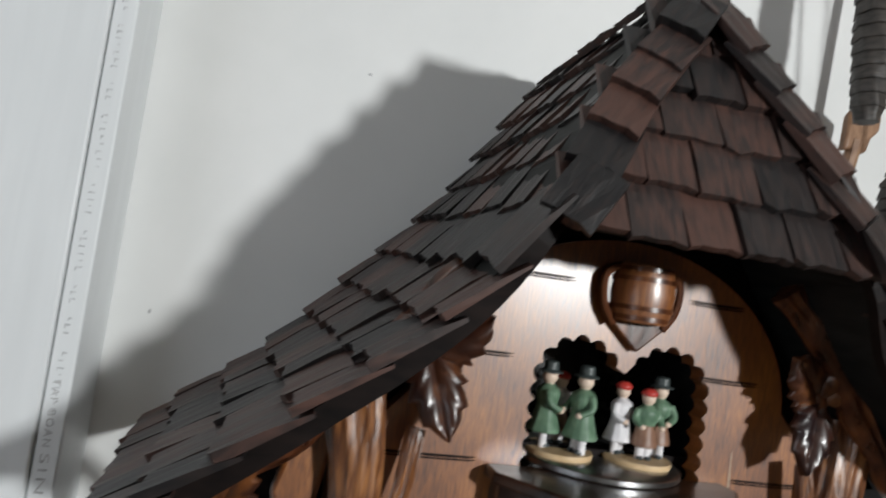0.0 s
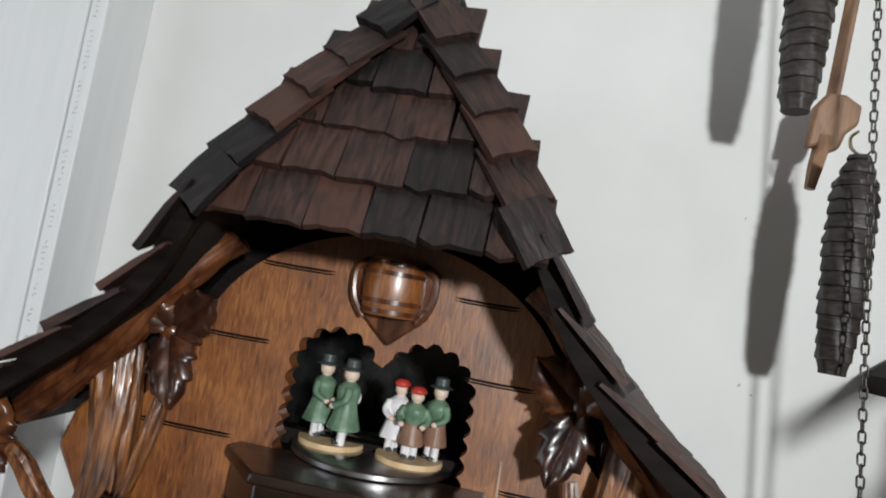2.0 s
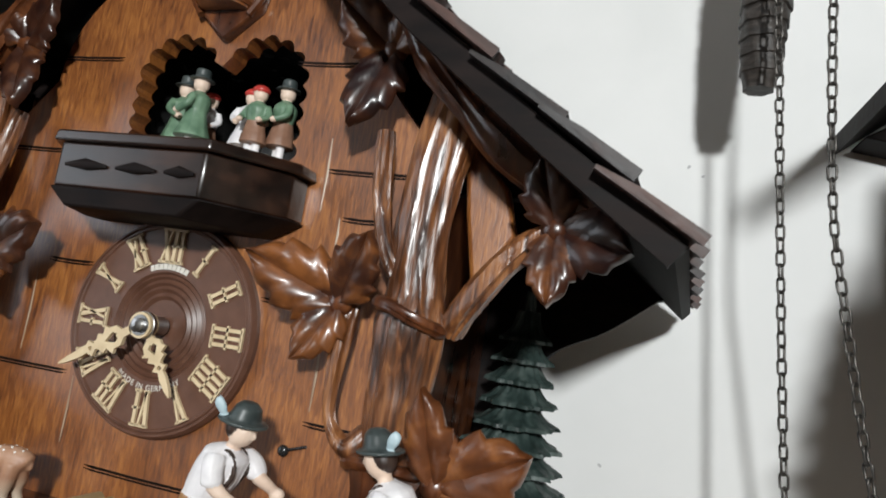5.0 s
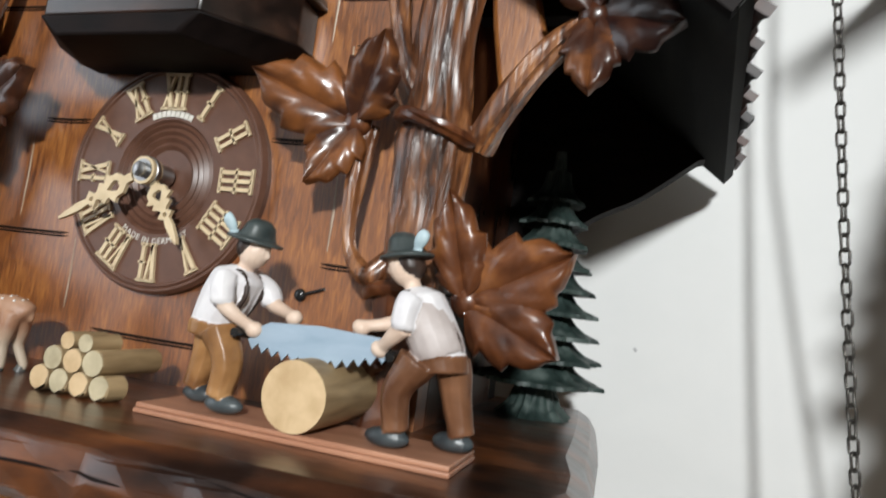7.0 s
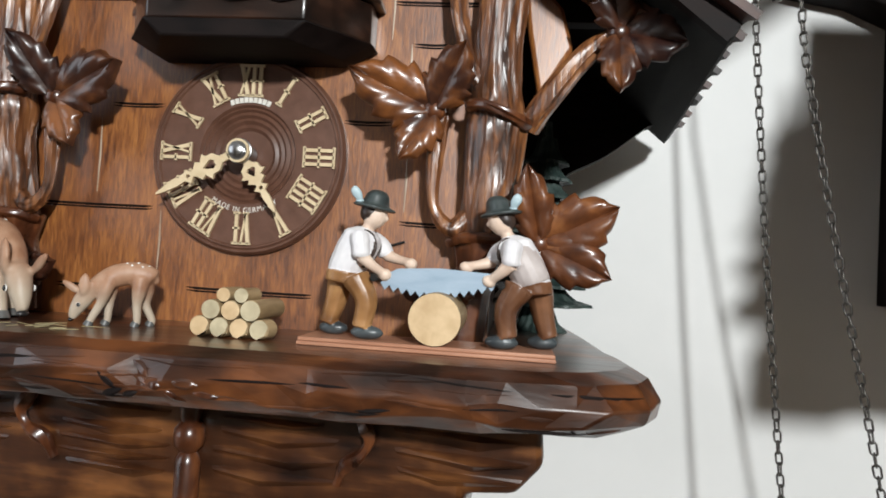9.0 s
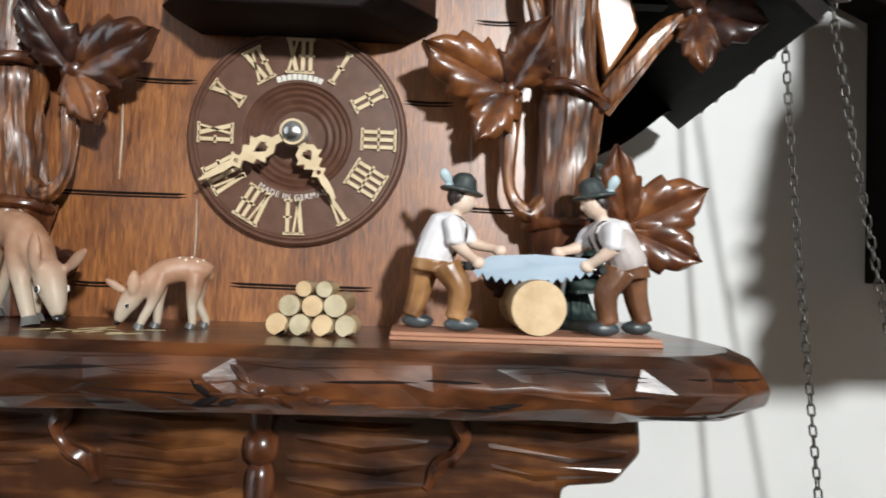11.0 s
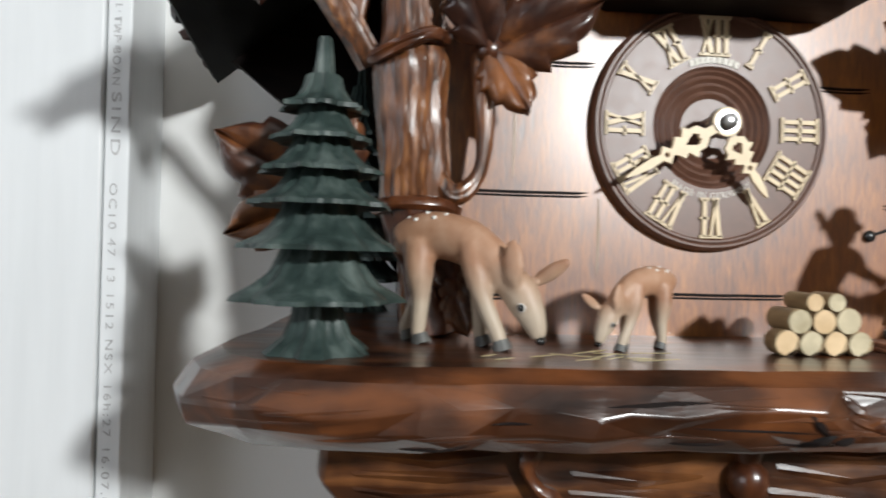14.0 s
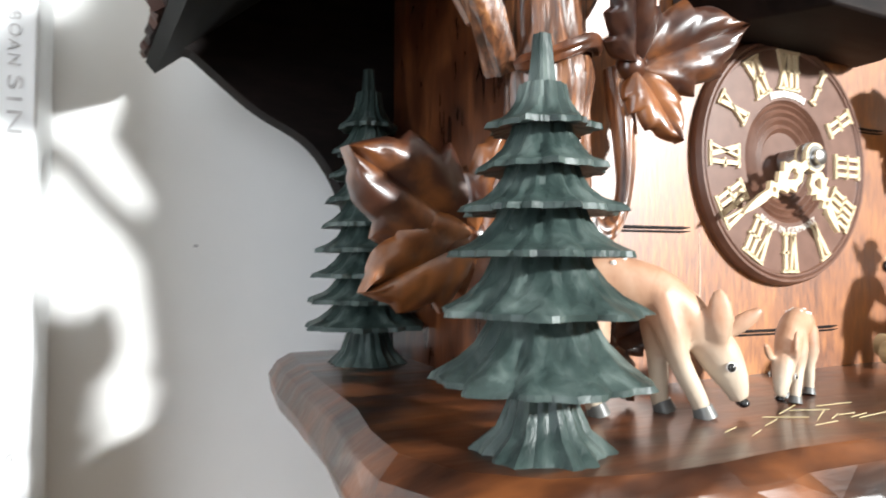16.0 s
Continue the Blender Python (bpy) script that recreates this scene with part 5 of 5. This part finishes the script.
def dancer(at, turn, coat, skirt, hat, tall, label):
    """A small dancing doll, one plain mesh."""
    bm = B()
    s = tall / 0.034
    z0 = 0.0
    for v in (-0.0016, 0.0016):
        tube(bm, [(0, v * s, z0), (0, v * s, 0.008 * s)], [0.0015 * s, 0.0014 * s], 8, 2)
        ball(bm, (0.0008, v * s, 0.0009), (0.0021 * s, 0.0013 * s, 0.0010 * s), 5)
    tube(bm, smooth_path([(0, 0, 0.006 * s), (0, 0, 0.011 * s), (0, 0, 0.017 * s)], 3), [s * q for q in ((0.0048, 0.0046, 0.0044, 0.004, 0.0036, 0.0033, 0.003) if skirt is not coat else (0.0058, 0.0055, 0.005, 0.0045, 0.004, 0.0036, 0.0034))], 14, 1, rough=0.1)
    tube(bm, smooth_path([(0, 0, 0.0155 * s), (0, 0, 0.020 * s), (0, 0, 0.0245 * s)], 3), [s * q for q in (0.0032, 0.0035, 0.0038, 0.004, 0.004, 0.0034, 0.0018)], 14, 0)
    for v in (-1, 1):
        tube(bm, smooth_path([(0, v * 0.0036 * s, 0.0225 * s), (0.001, v * 0.0052 * s, 0.018 * s), (0.0042 * s, v * 0.004 * s, 0.0155 * s)], 3), 0.0013 * s, 8, 0)
        ball(bm, (0.0046 * s, v * 0.0038 * s, 0.0153 * s), 0.0013 * s, 3, u=8, v=6)
    ball(bm, (0, 0, 0.0275 * s), (0.0026 * s, 0.0025 * s, 0.0031 * s), 3)
    lathe(bm, [(0.0004, 0.0291 * s), (0.0041 * s, 0.0292 * s), (0.0041 * s, 0.0297 * s), (0.0025 * s, 0.0302 * s), (0.0024 * s, 0.0335 * s), (0.0004, 0.034 * s)] if hat is HAT else [(0.0004, 0.0288 * s), (0.003 * s, 0.029 * s), (0.0031 * s, 0.0303 * s), (0.0018 * s, 0.0318 * s), (0.0003, 0.032 * s)], (0, 0, 0), 16, 4)
    bm = one_skin(bm, 0.0004)
    bmesh.ops.transform(bm, matrix=Matrix.Translation(at) @ Matrix.Rotation(radians(turn), 4, "Z") @ Matrix.Diagonal((1.2, 1.25, 1, 1)), verts=bm.verts)
    return tagged(part("dancer_doll", bm, [coat, skirt, SHIRT, SKIN, hat, SHOE], at=at, angle=70), label, "doll", "dancers on the turntable")


for cx, cy in ((-0.0175, 0.0185), (0.0205, 0.0155)):
    bm = B()
    lathe(bm, [(0.0004, 1.5738), (0.0155, 1.5738), (0.0158, 1.5748), (0.0155, 1.5762), (0.0004, 1.5762)], (cx, cy, 0), 32)
    tagged(part("dancer_disc", bm, LOGEND, at=(cx, cy, 1.5738)), "small round wooden disc under the dancers", "disc", "dancer discs")
DZ = 1.5762
dancer((-0.0255, 0.019, DZ), -20, GREEN, GREEN, HAT, 0.039, "painted doll in green coat and grey hat")
dancer((-0.0115, 0.011, DZ), 195, GREEN, GREEN, HAT, 0.0395, "painted doll in green coat and grey hat")
dancer((-0.0165, 0.026, DZ), -90, SHIRT, REDDRESS, REDHAT, 0.036, "painted doll in brown dress and red hat")
dancer((0.0115, 0.018, DZ), -60, SHIRT, SHIRT, REDHAT, 0.0355, "painted doll in white dress and red hat")
dancer((0.0205, 0.0105, DZ), -90, GREEN, REDDRESS, REDHAT, 0.0345, "painted doll in green bodice, brown skirt and red hat")
dancer((0.030, 0.0165, DZ), -130, GREEN, REDDRESS, HAT, 0.038, "painted doll in green coat and grey hat")

# ---------- beside the clock ----------
bm = B()
box(bm, -0.338, -0.2592, 0.106, WALL, 0.9, 2.4)
duct = tagged(part("cable_duct", bm, PVC, at=(-0.298, WALL, 0.9), bevel=0.0012), "white plastic cable duct with printed grey lettering", "cable duct", "", "structure")
bm = B()
box(bm, -0.2586, -0.2465, 0.1075, WALL, 0.9, 2.4)
lip = part("duct_side", bm, PVC, duct, bevel=0.001)


def printed(word, z_top, z_low, size, name="lettering"):
    """Printing that runs down the narrow face of the duct."""
    data = bpy.data.curves.new("text", "FONT")
    data.body, data.size, data.extrude, data.space_character = word, size, 0.00006, 1.25
    tmp = new("text", data)
    bpy.context.view_layer.update()
    me = bpy.data.meshes.new_from_object(tmp)
    bpy.data.objects.remove(tmp)
    run = (z_top - z_low) / max(v.co.x for v in me.vertices)
    for v in me.vertices:
        v.co = (-0.2553 + v.co.y, 0.1073 - v.co.z, z_top - v.co.x * run)
    me.materials.append(INK)
    ob = new(name, me)
    ob.parent = lip


printed("TAP BOAN", 1.565, 1.5306, 0.0052)
printed("SIND", 1.5275, 1.4957, 0.0064)
printed("OC10 47 13 1512 NSX 16h:27 16.07.04", 1.482, 1.317, 0.0052)
# worn printing further up that cannot be read
rs = random.Random(4)
zz = 1.86
while zz > 1.57:
    bm = B()
    for k in range(rs.randint(3, 9)):
        h = rs.uniform(0.0016, 0.0026)
        x0 = -0.2548 + rs.choice((0, 0, 0.0012))
        box(bm, x0, -0.2518 + rs.uniform(-0.0006, 0.0004), 0.1072, 0.1074, zz - 0.4 * h, zz)
        if rs.random() < 0.6:
            box(bm, x0, x0 + 0.0006, 0.1072, 0.1074, zz - h, zz - 0.42 * h)
        zz -= h + 0.0016
    zz -= 0.006
    part("worn_print", bm, FAINTINK, lip, smooth=False)


def cone(at, length, radius, label, seed):
    """A cast pine-cone weight: overlapping rings of scales, hook on top."""
    bm = B()
    prof = []
    nr = 15
    for k in range(nr):
        u0, u1 = k / nr, (k + 1) / nr
        rad = lambda u: radius * float(np.interp(u, [0, 0.06, 0.3, 0.6, 0.85, 0.94, 1], [0.52, 0.70, 0.88, 1.0, 0.95, 0.66, 0.45]))
        prof += [(rad(u0) * 1.02, u0 * length), (rad(u0) * 1.02, (u0 + 0.02) * length), (rad(u1) * 0.93, u1 * length - 0.0005)]
    prof = [(0.0006, 0)] + prof + [(radius * 0.5, length), (radius * 0.42, length * 1.02), (0.0006, length * 1.02)]
    x, y, z = at
    lathe(bm, [(r, z + h) for r, h in prof], (x, y, 0), 40, wave=lambda i, w: 1 + 0.05 * math.sin(7 * w + 1.6 * (i // 3)))
    ob = tagged(part("cone_weight", bm, CONE, at=at, angle=35), label, "clock weight", "pine cone weights")
    return ob


lower = cone((0.2285, 0.086, 1.645), 0.118, 0.0122, "dark cast pine-cone clock weight hanging by the wall", 1)
upper = cone((0.190, 0.080, 1.783), 0.13, 0.0135, "dark cast pine-cone clock weight hanging by the wall", 2)

# chains
bm = B()
seg, ring_seg = 7, 16
pts = []
for k in range(ring_seg):
    a = 2 * math.pi * k / ring_seg
    pts.append(Vector((0.0016 * math.cos(a), 0, 0.0016 * math.sin(a) + (0.0016 if math.sin(a) >= 0 else -0.0016))))
rings = []
for k, p in enumerate(pts):
    d = (pts[(k + 1) % ring_seg] - pts[k - 1]).normalized()
    n1, n2 = Vector((0, 1, 0)), d.cross(Vector((0, 1, 0)))
    rings.append([bm.verts.new(p + n1 * (0.00052 * math.cos(2 * math.pi * q / seg)) + n2 * (0.00052 * math.sin(2 * math.pi * q / seg))) for q in range(seg)])
for k in range(ring_seg):
    r0, r1 = rings[k], rings[(k + 1) % ring_seg]
    for q in range(seg):
        bm.faces.new((r0[q], r0[(q + 1) % seg], r1[(q + 1) % seg], r1[q]))
bmesh.ops.recalc_face_normals(bm, faces=bm.faces)
LINK = bpy.data.meshes.new("link")
bm.to_mesh(LINK)
bm.free()
LINK.materials.append(CHAIN)
LINK.shade_smooth()


def chain(pts, label):
    """Alternating links from a hook down along a slack line."""
    pts = smooth_path(pts, 24)
    a = Vector(pts[0])
    ob = thing("chain", pts[0], label, "chain", "clock chains")
    run, k, step = 0.0, 0, 0.0054
    for p, q in zip(map(Vector, pts), map(Vector, pts[1:])):
        size = (q - p).length
        lean = (p - q).to_track_quat("Z", "Y").to_matrix().to_4x4()
        while run < size:
            link = bpy.data.objects.new("link", LINK)
            scene.collection.objects.link(link)
            link.parent = ob
            link.matrix_parent_inverse = Matrix.Translation(a).inverted()
            link.matrix_basis = Matrix.Translation(p.lerp(q, run / size)) @ lean @ pose(0, 0, 0, 0, 0, 45 + 90 * (k % 2) + rng.uniform(-12, 12))
            run += step
            k += 1
        run -= size


chain([(0.209, 0.061, 1.93), (0.231, 0.061, 1.66), (0.2465, 0.061, 1.48), (0.268, 0.061, 1.28)], "thin dark metal clock chain hanging before the wall")
chain([(0.236, 0.042, 1.93), (0.248, 0.042, 1.63), (0.2605, 0.042, 1.53), (0.2975, 0.042, 1.355), (0.311, 0.042, 1.28)], "thin dark metal clock chain hanging before the wall")

# pendulum of pale wood behind the cones
pendulum = thing("pendulum", (0.214, 0.122, 1.755), "pale wooden clock pendulum with a carved leaf", "pendulum")
bm = B()
tube(bm, [(0.228, 0.124, 1.99), (0.216, 0.124, 1.80)], [0.0042, 0.0042], 4)
part("rod", bm, PALEWOOD, pendulum, smooth=False)
bm = B()
outline = [(0.205, 1.802), (0.212, 1.812), (0.222, 1.812), (0.232, 1.806), (0.231, 1.794), (0.225, 1.788), (0.222, 1.778), (0.214, 1.774), (0.208, 1.778), (0.203, 1.776), (0.204, 1.787)]
plate(bm, outline, 0.118, 0.125)
part("carved_leaf", bm, PALEWOOD, pendulum, bevel=0.002)
bm = B()
tube(bm, [(0.2135, 0.121, 1.785), (0.2105, 0.121, 1.765), (0.209, 0.121, 1.752)], [0.0052, 0.0045, 0.0032], 8)
part("rod_end", bm, PALEWOOD, pendulum)
bm = B()
tube(bm, smooth_path([(0.225, 0.083, 1.778), (0.2215, 0.083, 1.774), (0.2225, 0.083, 1.768), (0.2285, 0.084, 1.7645)], 5), 0.0009, 8)
part("hook", bm, BRASS, lower, "bent brass hook")
pendulum.location.x += 0.010


# neighbouring chalet clock
other = thing("cuckoo_clock", (0.42, WALL, 1.40), "neighbouring brown chalet clock with a dark roof", "cuckoo clock")
bm = B()
box(bm, 0.352, 0.54, -0.06, WALL, 1.452, 1.70)
part("house", bm, NEIGHBOUR, other, bevel=0.002)
# unseen board, added to cast the broad grey shadow on the wall
bm = B()
box(bm, 0.309, 0.56, -0.06, -0.045, 1.452, 1.655)
part("front_board", bm, NEIGHBOUR, other, bevel=0.002)
bm = B()
plate(bm, [(0.273, 1.641), (0.31, 1.634), (0.336, 1.622), (0.338, 1.447), (0.352, 1.447), (0.352, 1.70), (0.32, 1.67)], 0.13, WALL)
part("back_board", bm, DARK, other, bevel=0.001)
bm = B()
for sx in (1, -1):
    n0 = [(0.43 - sx * 0.165, 1.648), (0.43 - sx * 0.10, 1.700), (0.43, 1.80)]
    vs = []
    for x, z in n0:
        vs.append([bm.verts.new((x, y, z + dz)) for y, dz in ((-0.115, 0), (0.15, 0), (0.15, -0.011), (-0.115, -0.011))])
    for r0, r1 in zip(vs, vs[1:]):
        for k in range(4):
            bm.faces.new((r0[k], r0[(k + 1) % 4], r1[(k + 1) % 4], r1[k]))
    bm.faces.new(vs[0]), bm.faces.new(vs[-1])
part("roof", bm, DARK, other, smooth=False)
for k, (z, a) in enumerate(((1.562, 200), (1.516, 170), (1.585, 150))):
    bm = B()
    leaflet(bm, (0.370, 0.03, z), a, 0.024, 0.02, 20, seed=k)
    bmesh.ops.transform(bm, matrix=Matrix.Translation((0.3515, 0.03, z)) @ Matrix.Rotation(radians(-70), 4, "Z") @ Matrix.Translation((-0.370, -0.03, -z)), verts=bm.verts)
    part("leaf", bm, YELLOWLEAF, other, "yellow-green painted leaf", angle=60)
# unseen ledge, sized to throw a short blocky shadow below the fir's
bm = B()
box(bm, 0.294, 0.340, -0.105, -0.0455, 1.462, 1.485)
part("shelf", bm, SHELF, other, bevel=0.004)
fir((0.306, -0.08, 1.4852), 0.14, 0.022, 4, "", other)

other.location.x += 0.012
